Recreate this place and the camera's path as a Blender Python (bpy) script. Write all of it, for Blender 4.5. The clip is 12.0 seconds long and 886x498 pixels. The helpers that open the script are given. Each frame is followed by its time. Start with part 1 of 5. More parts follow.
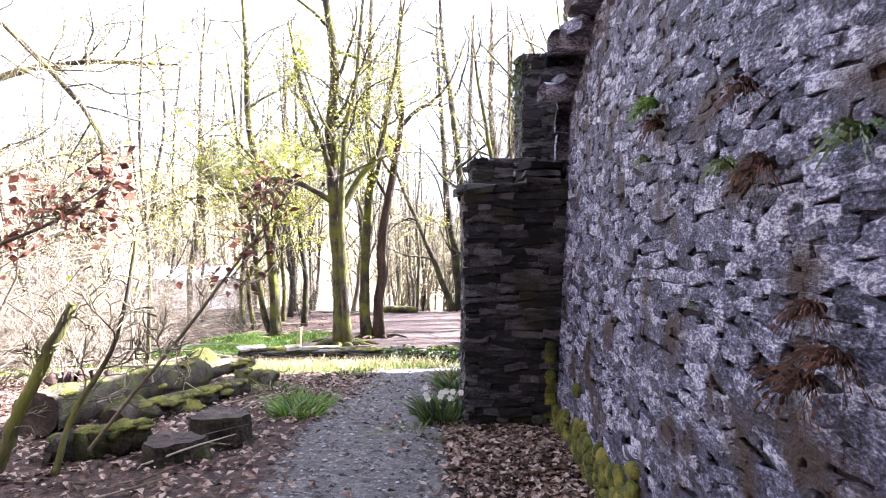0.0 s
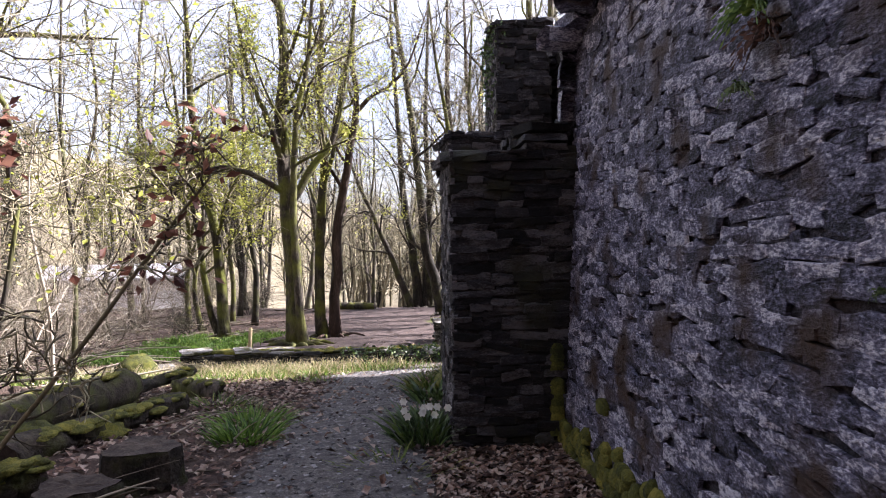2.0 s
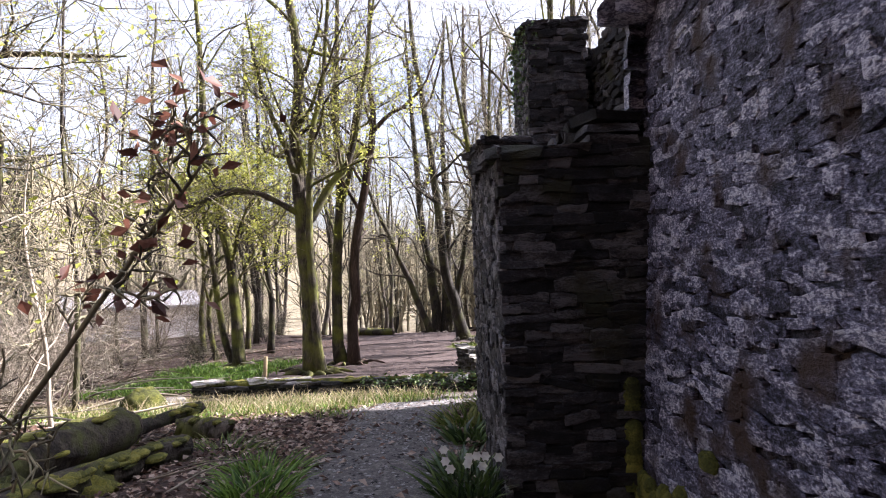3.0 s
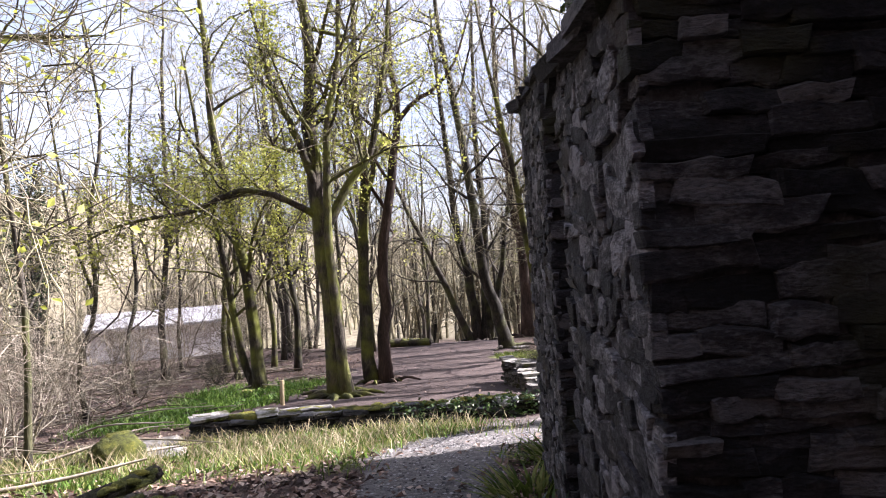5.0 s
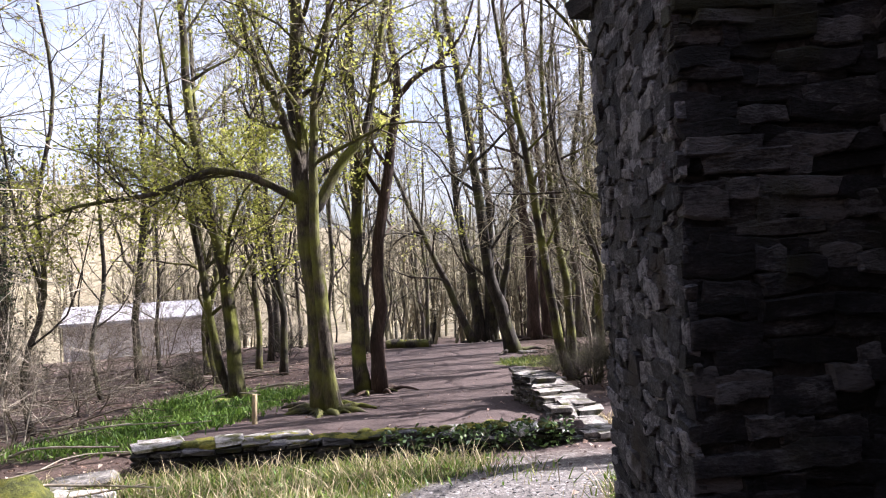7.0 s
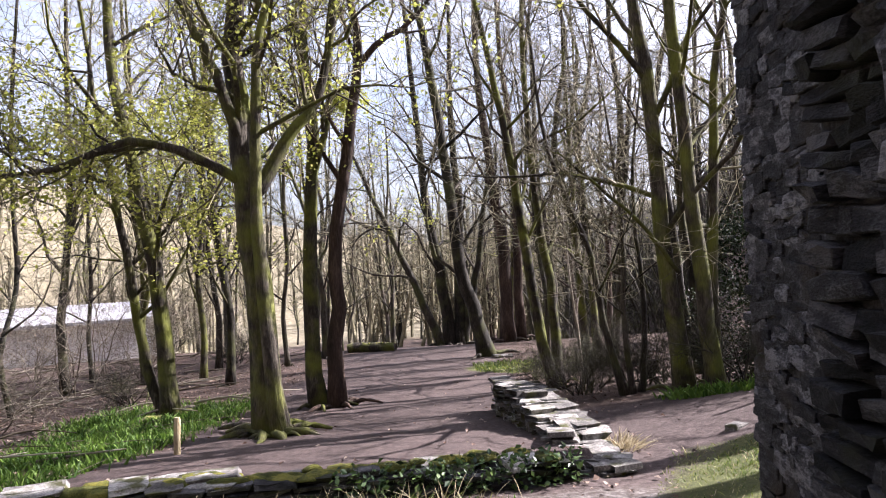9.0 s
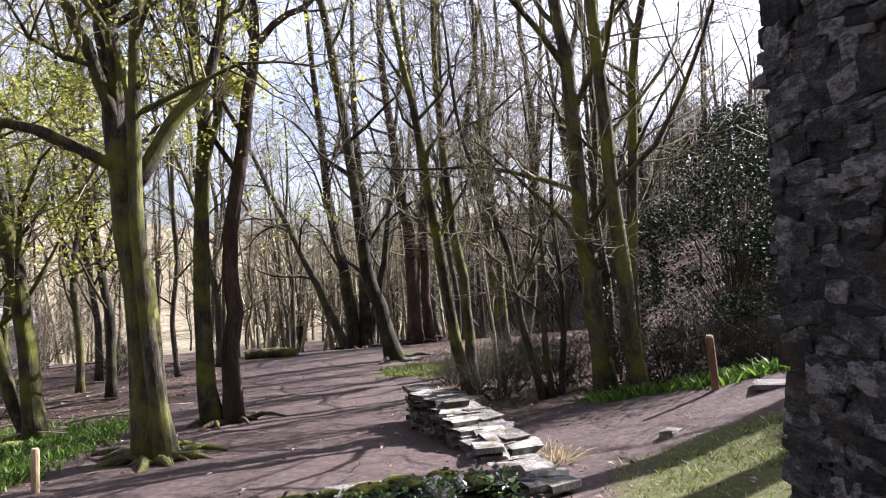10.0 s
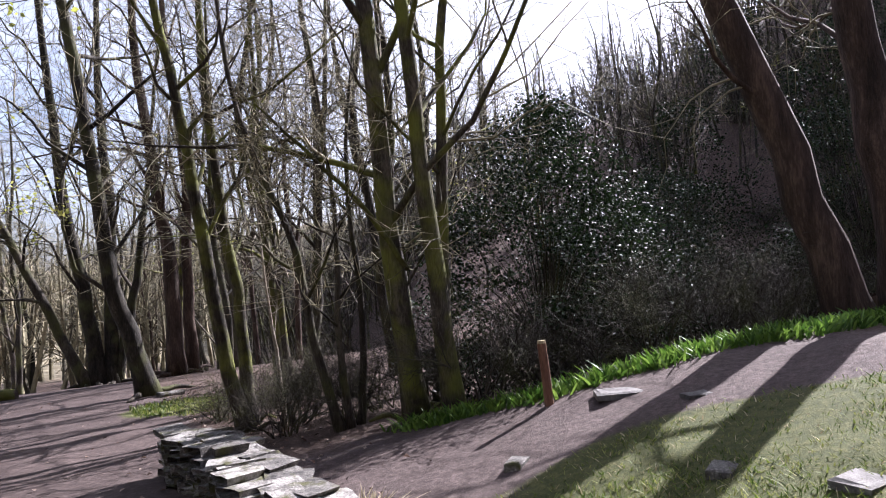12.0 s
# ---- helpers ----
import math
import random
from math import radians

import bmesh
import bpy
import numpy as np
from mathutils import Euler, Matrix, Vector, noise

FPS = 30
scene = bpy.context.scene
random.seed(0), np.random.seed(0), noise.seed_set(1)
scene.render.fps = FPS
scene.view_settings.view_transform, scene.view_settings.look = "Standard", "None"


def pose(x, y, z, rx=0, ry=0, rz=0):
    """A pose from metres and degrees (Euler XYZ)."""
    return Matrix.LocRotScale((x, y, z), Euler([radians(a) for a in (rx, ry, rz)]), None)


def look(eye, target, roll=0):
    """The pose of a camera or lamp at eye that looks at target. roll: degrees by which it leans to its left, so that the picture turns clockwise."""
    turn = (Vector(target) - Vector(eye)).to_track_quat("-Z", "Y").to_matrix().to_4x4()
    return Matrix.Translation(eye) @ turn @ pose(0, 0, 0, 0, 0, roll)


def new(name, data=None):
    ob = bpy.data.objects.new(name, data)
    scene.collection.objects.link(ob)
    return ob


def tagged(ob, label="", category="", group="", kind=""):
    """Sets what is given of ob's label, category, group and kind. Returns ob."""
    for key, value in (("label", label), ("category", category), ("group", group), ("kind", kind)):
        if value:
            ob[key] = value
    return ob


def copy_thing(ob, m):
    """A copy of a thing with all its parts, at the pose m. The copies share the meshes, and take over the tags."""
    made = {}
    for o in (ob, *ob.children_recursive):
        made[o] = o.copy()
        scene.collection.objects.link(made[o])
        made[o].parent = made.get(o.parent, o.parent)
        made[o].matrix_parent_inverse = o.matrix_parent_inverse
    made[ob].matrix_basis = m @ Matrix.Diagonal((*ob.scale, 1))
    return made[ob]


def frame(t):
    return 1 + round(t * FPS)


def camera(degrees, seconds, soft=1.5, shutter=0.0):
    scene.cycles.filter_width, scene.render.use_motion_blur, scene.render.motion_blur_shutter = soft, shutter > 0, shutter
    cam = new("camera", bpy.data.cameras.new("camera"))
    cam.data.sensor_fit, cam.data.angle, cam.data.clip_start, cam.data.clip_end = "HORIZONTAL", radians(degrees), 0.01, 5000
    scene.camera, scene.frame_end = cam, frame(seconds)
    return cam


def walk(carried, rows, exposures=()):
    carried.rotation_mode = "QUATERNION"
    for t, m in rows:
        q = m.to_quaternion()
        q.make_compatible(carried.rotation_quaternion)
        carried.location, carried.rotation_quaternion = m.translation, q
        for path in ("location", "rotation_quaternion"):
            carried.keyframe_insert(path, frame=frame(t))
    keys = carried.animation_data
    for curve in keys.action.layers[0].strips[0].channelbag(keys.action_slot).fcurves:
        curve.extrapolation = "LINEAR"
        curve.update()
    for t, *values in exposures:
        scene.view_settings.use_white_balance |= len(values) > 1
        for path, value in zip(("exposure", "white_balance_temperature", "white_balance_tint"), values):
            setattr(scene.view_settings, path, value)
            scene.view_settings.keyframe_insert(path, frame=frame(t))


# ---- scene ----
cam = camera(63.9, 12.0, 1.1)
METRES, EYE, TILT, LEAN, TURN = 12.0, 1.5, -0.5, 0.0, 0.0
ROWS = [
    (0.0, 0.0, 0.098, -0.0158, 0.0, 0.0, -0.0),
    (0.5, -0.0071, 0.1085, -0.017, 0.45, -0.53, 0.32),
    (1.0, -0.0026, 0.129, -0.018, 0.5, -1.18, 0.79),
    (1.5, -0.0068, 0.1555, -0.0195, -1.52, -0.75, 0.27),
    (2.0, -0.0144, 0.183, -0.0222, -3.79, -0.4, 0.69),
    (2.5, -0.0186, 0.214, -0.0245, -2.56, 1.41, 1.88),
    (3.0, -0.0237, 0.2455, -0.0258, -2.53, 1.56, 1.53),
    (5.0, -0.02, 0.4189, -0.029, 0.46, 2.1, 3.79),
    (5.5, -0.0189, 0.4541, -0.0284, 1.04, 1.32, 3.32),
    (6.0, -0.0214, 0.5036, -0.0273, 1.48, 0.42, 2.3),
    (6.5, -0.0216, 0.5425, -0.0243, 3.0, -0.17, 4.02),
    (7.0, -0.0271, 0.5798, -0.025, 0.4, 1.73, 2.84),
    (7.5, -0.0292, 0.6251, -0.0294, -0.57, 1.84, 2.93),
    (9.5, -0.0368, 0.78, -0.0335, -4.83, 1.42, 2.9),
    (10.0, -0.0401, 0.8177, -0.0345, -10.4, 1.18, 3.44),
    (10.5, -0.0357, 0.8525, -0.0397, -12.49, 1.87, 4.78),
    (11.0, -0.0301, 0.9023, -0.0448, -19.14, 1.92, 3.02),
    (11.5, -0.0262, 0.9446, -0.0499, -23.03, 2.53, 3.84),
    (12.0, -0.0111, 0.9879, -0.0605, -28.58, 1.98, 4.38),
]
EXPOSURES = [(0.0, 3.95, 5700, 22), (0.5, 3.25, 5700, 22), (1.0, 2.9, 5750, 22), (1.5, 2.65, 5800, 22), (2.5, 2.5, 5850, 22), (5.0, 2.35, 5800, 22), (7.5, 2.25, 5800, 22), (9.5, 2.2, 5800, 22), (12.0, 2.0, 5600, 22)]
walk(cam, [(t, pose(0, 0, EYE, TILT, LEAN, TURN) @ pose(METRES * x, METRES * y, METRES * z, 90 + pitch, roll, yaw)) for t, x, y, z, yaw, pitch, roll in ROWS], EXPOSURES)

# ---- daylight ----
SUN_AZIMUTH, SUN_HEIGHT = 70.0, 36.0  # degrees from +y towards +x, degrees above the horizon
world = bpy.data.worlds.new("sky")
scene.world = world
world.use_nodes = True
wn, wl = world.node_tree.nodes, world.node_tree.links
sky = wn.new("ShaderNodeTexSky")
sky.sky_type = "NISHITA"
sky.sun_disc = False
sky.sun_elevation, sky.sun_rotation = radians(SUN_HEIGHT), radians(SUN_AZIMUTH)
sky.air_density, sky.dust_density = 1.0, 3.0
cloud = wn.new("ShaderNodeTexNoise")
cloud.inputs["Scale"].default_value, cloud.inputs["Detail"].default_value, cloud.inputs["Roughness"].default_value = 2.2, 6.0, 0.6
cloud_ramp = wn.new("ShaderNodeValToRGB")
cloud_ramp.color_ramp.elements[0].position, cloud_ramp.color_ramp.elements[1].position = 0.26, 0.5
cloud_mix = wn.new("ShaderNodeMix")
cloud_mix.data_type = "RGBA"
veil = wn.new("ShaderNodeHueSaturation")  # thin cloud: the sky's own light, paler and brighter
veil.inputs["Saturation"].default_value, veil.inputs["Value"].default_value = 0.35, 1.55
wl.new(sky.outputs["Color"], veil.inputs["Color"])
wl.new(veil.outputs["Color"], cloud_mix.inputs[7])
coords = wn.new("ShaderNodeTexCoord")
wl.new(coords.outputs["Generated"], cloud.inputs["Vector"])
wl.new(cloud.outputs["Fac"], cloud_ramp.inputs["Fac"])
wl.new(cloud_ramp.outputs["Color"], cloud_mix.inputs[0])
wl.new(sky.outputs["Color"], cloud_mix.inputs[6])
wl.new(cloud_mix.outputs[2], wn["Background"].inputs["Color"])
wn["Background"].inputs["Strength"].default_value = 0.05
sun = new("sun", bpy.data.lights.new("sun", "SUN"))
sun.data.energy, sun.data.angle, sun.data.color = 5.0, radians(0.5), (1.0, 0.92, 0.8)
a, h = radians(SUN_AZIMUTH), radians(SUN_HEIGHT)
sun.matrix_world = look((0, 0, 0), (-math.sin(a) * math.cos(h), -math.cos(a) * math.cos(h), -math.sin(h)))

# ---- materials ----
def material(name, stops, scale=6.0, rough=0.85, bump=0.4, fine=60.0, spread=0.35, moss=None, moss_at=0.55, moss_scale=2.0, specular=0.3, through_light=0.0, stretch=(1, 1, 1), grain=0.6, moss_soft=0.065):
    """A two-scale noise material; stops: colours from dark to light. moss: a colour in patches."""
    m = bpy.data.materials.new(name)
    m.use_nodes = True
    n, l = m.node_tree.nodes, m.node_tree.links
    bsdf = n["Principled BSDF"]
    geo, info, tex = n.new("ShaderNodeNewGeometry"), n.new("ShaderNodeObjectInfo"), n.new("ShaderNodeTexCoord")
    mp = n.new("ShaderNodeMapping")
    mp.inputs["Scale"].default_value = stretch
    l.new(geo.outputs["Position"], mp.inputs["Vector"])
    big, small = n.new("ShaderNodeTexNoise"), n.new("ShaderNodeTexNoise")
    for node, s in ((big, scale), (small, fine)):
        node.inputs["Scale"].default_value, node.inputs["Detail"].default_value, node.inputs["Roughness"].default_value = s, 5.0, 0.62
        l.new(mp.outputs["Vector"], node.inputs["Vector"])
    add = n.new("ShaderNodeMath"); add.operation = "ADD"
    l.new(info.outputs["Random"], add.inputs[0]); l.new(geo.outputs["Random Per Island"], add.inputs[1])
    frac = n.new("ShaderNodeMath"); frac.operation = "FRACT"
    l.new(add.outputs[0], frac.inputs[0])
    v1 = n.new("ShaderNodeMath"); v1.operation = "MULTIPLY_ADD"
    l.new(frac.outputs[0], v1.inputs[0]); v1.inputs[1].default_value = spread; v1.inputs[2].default_value = -0.5 * spread
    v2 = n.new("ShaderNodeMath"); v2.operation = "MULTIPLY_ADD"
    l.new(small.outputs["Fac"], v2.inputs[0]); v2.inputs[1].default_value = grain; v2.inputs[2].default_value = -0.5 * grain
    s1 = n.new("ShaderNodeMath"); s1.operation = "ADD"; l.new(v1.outputs[0], s1.inputs[0]); l.new(v2.outputs[0], s1.inputs[1])
    s2 = n.new("ShaderNodeMath"); s2.operation = "ADD"; l.new(s1.outputs[0], s2.inputs[0]); l.new(big.outputs["Fac"], s2.inputs[1])
    ramp = n.new("ShaderNodeValToRGB")
    els = ramp.color_ramp.elements
    while len(els) < len(stops):
        els.new(0.5)
    for i, c in enumerate(stops):
        els[i].position = 0.25 + 0.5 * i / max(1, len(stops) - 1)
        els[i].color = (*c, 1)
    l.new(s2.outputs[0], ramp.inputs["Fac"])
    colour = ramp.outputs["Color"]
    if moss:
        mn = n.new("ShaderNodeTexNoise")
        mn.inputs["Scale"].default_value, mn.inputs["Detail"].default_value = moss_scale, 6.0
        l.new(geo.outputs["Position"], mn.inputs["Vector"])
        fac = mn.outputs["Fac"]
        mr = n.new("ShaderNodeMapRange")
        mr.inputs["From Min"].default_value, mr.inputs["From Max"].default_value = moss_at - moss_soft, moss_at + moss_soft
        l.new(fac, mr.inputs["Value"])
        mx = n.new("ShaderNodeMix"); mx.data_type = "RGBA"
        l.new(mr.outputs[0], mx.inputs[0]); l.new(colour, mx.inputs[6]); mx.inputs[7].default_value = (*moss, 1)
        tint = n.new("ShaderNodeMix"); tint.data_type = "RGBA"; tint.blend_type = "MULTIPLY"; tint.inputs[0].default_value = 0.6
        sm = n.new("ShaderNodeMapRange"); sm.inputs["To Min"].default_value, sm.inputs["To Max"].default_value = 0.4, 1.5
        l.new(small.outputs["Fac"], sm.inputs["Value"])
        l.new(mx.outputs[2], tint.inputs[6]); l.new(sm.outputs[0], tint.inputs[7])
        colour = tint.outputs[2]
    l.new(colour, bsdf.inputs["Base Color"])
    bsdf.inputs["Roughness"].default_value = rough
    bsdf.inputs["Specular IOR Level"].default_value = specular
    if bump:
        b = n.new("ShaderNodeBump"); b.inputs["Strength"].default_value = bump; b.inputs["Distance"].default_value = 0.02
        ba = n.new("ShaderNodeMath"); ba.operation = "ADD"
        l.new(big.outputs["Fac"], ba.inputs[0]); l.new(small.outputs["Fac"], ba.inputs[1])
        l.new(ba.outputs[0], b.inputs["Height"]); l.new(b.outputs["Normal"], bsdf.inputs["Normal"])
    if through_light:
        tr = n.new("ShaderNodeBsdfTranslucent"); l.new(colour, tr.inputs["Color"])
        ms = n.new("ShaderNodeMixShader"); ms.inputs[0].default_value = through_light
        l.new(bsdf.outputs[0], ms.inputs[1]); l.new(tr.outputs[0], ms.inputs[2])
        l.new(ms.outputs[0], n["Material Output"].inputs["Surface"])
    return m


SLATE = material("slate rubble", [(0.008, 0.008, 0.014), (0.048, 0.047, 0.073), (0.11, 0.107, 0.16), (0.22, 0.215, 0.29), (0.54, 0.54, 0.6)], 17, 0.55, 1.0, 55, 0.36, grain=1.2, moss=(0.045, 0.026, 0.018), moss_at=0.59, moss_scale=3.2, stretch=(1, 1, 2.2))
# near-black: the shade on the ruin's dark faces is put into this colour
SHADE_DARK_SLATE = material("coursed slate", [(0.004, 0.004, 0.0045), (0.013, 0.0125, 0.0145), (0.03, 0.0285, 0.032), (0.09, 0.086, 0.09)], 8, 0.85, 0.8, 60, 0.5, moss=(0.024, 0.025, 0.012), moss_at=0.62, moss_scale=3.0, stretch=(1, 1, 2.5))
# paler copy for the flanks, which catch more light
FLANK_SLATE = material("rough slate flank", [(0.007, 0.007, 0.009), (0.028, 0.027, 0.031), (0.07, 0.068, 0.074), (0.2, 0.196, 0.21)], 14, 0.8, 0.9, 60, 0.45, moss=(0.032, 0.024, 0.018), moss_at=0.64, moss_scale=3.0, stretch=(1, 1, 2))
WALL_MORTAR = material("weathered lime mortar", [(0.016, 0.016, 0.022), (0.06, 0.058, 0.078), (0.13, 0.126, 0.165), (0.34, 0.335, 0.38)], 22, 0.85, 1.0, 80, moss=(0.04, 0.024, 0.016), moss_at=0.58, moss_scale=3.2, stretch=(1, 1, 1.6))
MORTAR = material("earth mortar", [(0.01, 0.009, 0.01), (0.035, 0.034, 0.036), (0.1, 0.097, 0.105)], 9, 0.95, 0.9, 45)
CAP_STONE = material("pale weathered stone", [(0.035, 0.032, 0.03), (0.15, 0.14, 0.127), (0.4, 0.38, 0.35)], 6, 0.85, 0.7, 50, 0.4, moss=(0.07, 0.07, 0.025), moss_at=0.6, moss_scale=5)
BARK_MOSSY = material("mossy bark", [(0.012, 0.01, 0.008), (0.042, 0.035, 0.026), (0.13, 0.11, 0.085)], 7, 0.9, 0.9, 45, 0.1, moss=(0.135, 0.145, 0.026), moss_at=0.54, moss_scale=2.2, moss_soft=0.12, stretch=(1, 1, 0.25))
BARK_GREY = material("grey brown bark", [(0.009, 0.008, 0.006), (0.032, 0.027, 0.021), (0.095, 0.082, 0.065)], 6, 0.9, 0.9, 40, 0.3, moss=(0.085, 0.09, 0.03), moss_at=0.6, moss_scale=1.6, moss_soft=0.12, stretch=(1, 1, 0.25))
BARK_RED = material("red brown bark", [(0.016, 0.011, 0.008), (0.052, 0.034, 0.026), (0.13, 0.09, 0.068)], 6, 0.9, 1.0, 40, 0.1, stretch=(1, 1, 0.2))
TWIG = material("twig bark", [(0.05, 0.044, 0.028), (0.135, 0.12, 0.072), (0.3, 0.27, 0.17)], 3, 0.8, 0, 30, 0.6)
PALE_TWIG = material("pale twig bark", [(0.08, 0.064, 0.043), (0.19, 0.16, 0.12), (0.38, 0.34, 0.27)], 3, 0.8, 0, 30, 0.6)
SPRING_LEAF = material("spring leaf", [(0.26, 0.29, 0.045), (0.42, 0.45, 0.08), (0.56, 0.55, 0.16)], 2, 0.6, 0, 20, 0.5, through_light=0.5)
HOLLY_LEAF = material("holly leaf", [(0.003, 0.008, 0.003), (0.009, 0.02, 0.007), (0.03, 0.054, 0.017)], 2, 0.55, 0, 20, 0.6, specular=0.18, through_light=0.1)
IVY_LEAF = material("ivy leaf", [(0.015, 0.035, 0.012), (0.05, 0.09, 0.025), (0.1, 0.16, 0.04)], 2, 0.4, 0, 20, 0.6, specular=0.5, through_light=0.15)
GRASS = material("grass blade", [(0.045, 0.078, 0.011), (0.115, 0.16, 0.026), (0.25, 0.26, 0.08)], 1.5, 0.6, 0, 15, 0.6, through_light=0.35)
LUSH = material("lush green leaf", [(0.04, 0.09, 0.012), (0.09, 0.17, 0.022), (0.17, 0.27, 0.045)], 1.5, 0.55, 0, 15, 0.6, through_light=0.35)
STRAW = material("dead grass", [(0.2, 0.16, 0.09), (0.36, 0.3, 0.18), (0.52, 0.45, 0.3)], 1.5, 0.75, 0, 15, 0.6, through_light=0.25)
DEAD_LEAF = material("dead leaf", [(0.035, 0.02, 0.015), (0.1, 0.055, 0.038), (0.2, 0.125, 0.09), (0.38, 0.3, 0.24)], 4, 0.7, 0, 30, 0.8, through_light=0.15)
WITHERED = material("withered fern", [(0.02, 0.011, 0.008), (0.055, 0.028, 0.019), (0.12, 0.06, 0.04)], 6, 0.8, 0, 40, 0.6, through_light=0.2)
RED_LEAF = material("russet beech leaf", [(0.06, 0.022, 0.016), (0.13, 0.055, 0.037), (0.22, 0.11, 0.075)], 4, 0.6, 0, 30, 0.8, through_light=0.35)
MOSS = material("cushion moss", [(0.025, 0.03, 0.007), (0.09, 0.095, 0.016), (0.22, 0.2, 0.035)], 9, 0.95, 1.0, 90, 0.3)
# the shade over logs and stumps is put into this dark bark
BARK_LOG_SHADE = material("shade-darkened log bark", [(0.006, 0.005, 0.004), (0.021, 0.017, 0.013), (0.07, 0.058, 0.044)], 9, 0.95, 1.0, 50, 0.2, moss=(0.06, 0.068, 0.014), moss_at=0.58, moss_scale=4.0, moss_soft=0.1)
CUT_WOOD = material("weathered cut wood", [(0.018, 0.013, 0.011), (0.05, 0.037, 0.03), (0.12, 0.095, 0.075)], 8, 0.85, 0.7, 60, 0.2)
POST_WOOD = material("pale post wood", [(0.2, 0.15, 0.08), (0.42, 0.34, 0.2), (0.58, 0.5, 0.33)], 8, 0.8, 0.4, 60, 0.2, stretch=(1, 1, 0.2))
DARK_POST = material("brown post wood", [(0.07, 0.035, 0.02), (0.16, 0.08, 0.05), (0.26, 0.15, 0.1)], 8, 0.85, 0.4, 60, 0.2, stretch=(1, 1, 0.2))
PETAL = material("white petal", [(0.7, 0.7, 0.66), (0.8, 0.8, 0.76)], 4, 0.6, 0, 30, 0.2, through_light=0.3)
RENDER_WALL = material("pale lime render", [(0.5, 0.49, 0.48), (0.68, 0.67, 0.67), (0.8, 0.79, 0.8)], 1.2, 0.9, 0.2, 14, 0.1)
ROOF = material("grey roof slate", [(0.2, 0.2, 0.215), (0.3, 0.3, 0.32), (0.42, 0.42, 0.45)], 1.5, 0.7, 0.2, 14, 0.1)
GRIT = material("grey gritstone", [(0.05, 0.046, 0.043), (0.11, 0.103, 0.097), (0.2, 0.19, 0.18)], 7, 0.85, 0.5, 60, 0.2)
PEBBLE = material("gravel chip", [(0.02, 0.0195, 0.021), (0.06, 0.058, 0.06), (0.13, 0.127, 0.128), (0.3, 0.29, 0.285)], 6, 0.8, 0, 40, 0.8)


def ground_material():
    m = bpy.data.materials.new("woodland ground")
    m.use_nodes = True
    n, l = m.node_tree.nodes, m.node_tree.links
    bsdf = n["Principled BSDF"]
    geo = n.new("ShaderNodeNewGeometry")

    def tex(scale, detail=6.0):
        t = n.new("ShaderNodeTexNoise")
        t.inputs["Scale"].default_value, t.inputs["Detail"].default_value, t.inputs["Roughness"].default_value = scale, detail, 0.65
        l.new(geo.outputs["Position"], t.inputs["Vector"])
        return t.outputs["Fac"]

    def ramp(fac, stops):
        r = n.new("ShaderNodeValToRGB")
        while len(r.color_ramp.elements) < len(stops):
            r.color_ramp.elements.new(0.5)
        for i, c in enumerate(stops):
            r.color_ramp.elements[i].position = 0.3 + 0.4 * i / (len(stops) - 1)
            r.color_ramp.elements[i].color = (*c, 1)
        l.new(fac, r.inputs["Fac"])
        return r.outputs["Color"]

    mid, fine, coarse = tex(14), tex(70), tex(1.3)
    mixn = n.new("ShaderNodeMath"); mixn.operation = "MULTIPLY_ADD"
    l.new(mid, mixn.inputs[0]); mixn.inputs[1].default_value = 0.5
    half = n.new("ShaderNodeMath"); half.operation = "MULTIPLY"; half.inputs[1].default_value = 0.5
    l.new(fine, half.inputs[0]); l.new(half.outputs[0], mixn.inputs[2])
    both = mixn.outputs[0]
    litter = ramp(both, [(0.018, 0.012, 0.01), (0.065, 0.044, 0.035), (0.2, 0.145, 0.12)])
    gravel = ramp(both, [(0.035, 0.032, 0.031), (0.115, 0.106, 0.1), (0.33, 0.305, 0.28)])
    earth = ramp(both, [(0.026, 0.019, 0.017), (0.068, 0.05, 0.046), (0.17, 0.132, 0.12)])
    green = ramp(both, [(0.02, 0.026, 0.008), (0.06, 0.068, 0.02), (0.15, 0.14, 0.055)])
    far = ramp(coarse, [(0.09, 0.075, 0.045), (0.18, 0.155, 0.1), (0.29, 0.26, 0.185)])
    colour = litter
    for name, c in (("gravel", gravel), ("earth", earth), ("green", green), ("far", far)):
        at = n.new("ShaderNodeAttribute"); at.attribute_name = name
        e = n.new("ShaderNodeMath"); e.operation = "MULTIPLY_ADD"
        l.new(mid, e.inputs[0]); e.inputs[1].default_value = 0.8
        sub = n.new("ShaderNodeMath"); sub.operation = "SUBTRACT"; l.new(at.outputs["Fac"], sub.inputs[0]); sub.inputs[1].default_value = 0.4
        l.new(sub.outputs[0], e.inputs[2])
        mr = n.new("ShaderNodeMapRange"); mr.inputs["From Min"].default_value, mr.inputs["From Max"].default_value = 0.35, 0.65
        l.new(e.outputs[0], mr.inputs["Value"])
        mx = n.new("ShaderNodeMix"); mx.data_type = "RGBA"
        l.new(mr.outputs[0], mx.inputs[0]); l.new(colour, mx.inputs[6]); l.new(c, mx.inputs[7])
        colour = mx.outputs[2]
    l.new(colour, bsdf.inputs["Base Color"])
    bsdf.inputs["Roughness"].default_value = 0.92
    bsdf.inputs["Specular IOR Level"].default_value = 0.2
    b = n.new("ShaderNodeBump"); b.inputs["Strength"].default_value = 0.8; b.inputs["Distance"].default_value = 0.03
    l.new(both, b.inputs["Height"]); l.new(b.outputs["Normal"], bsdf.inputs["Normal"])
    return m


GROUND = ground_material()


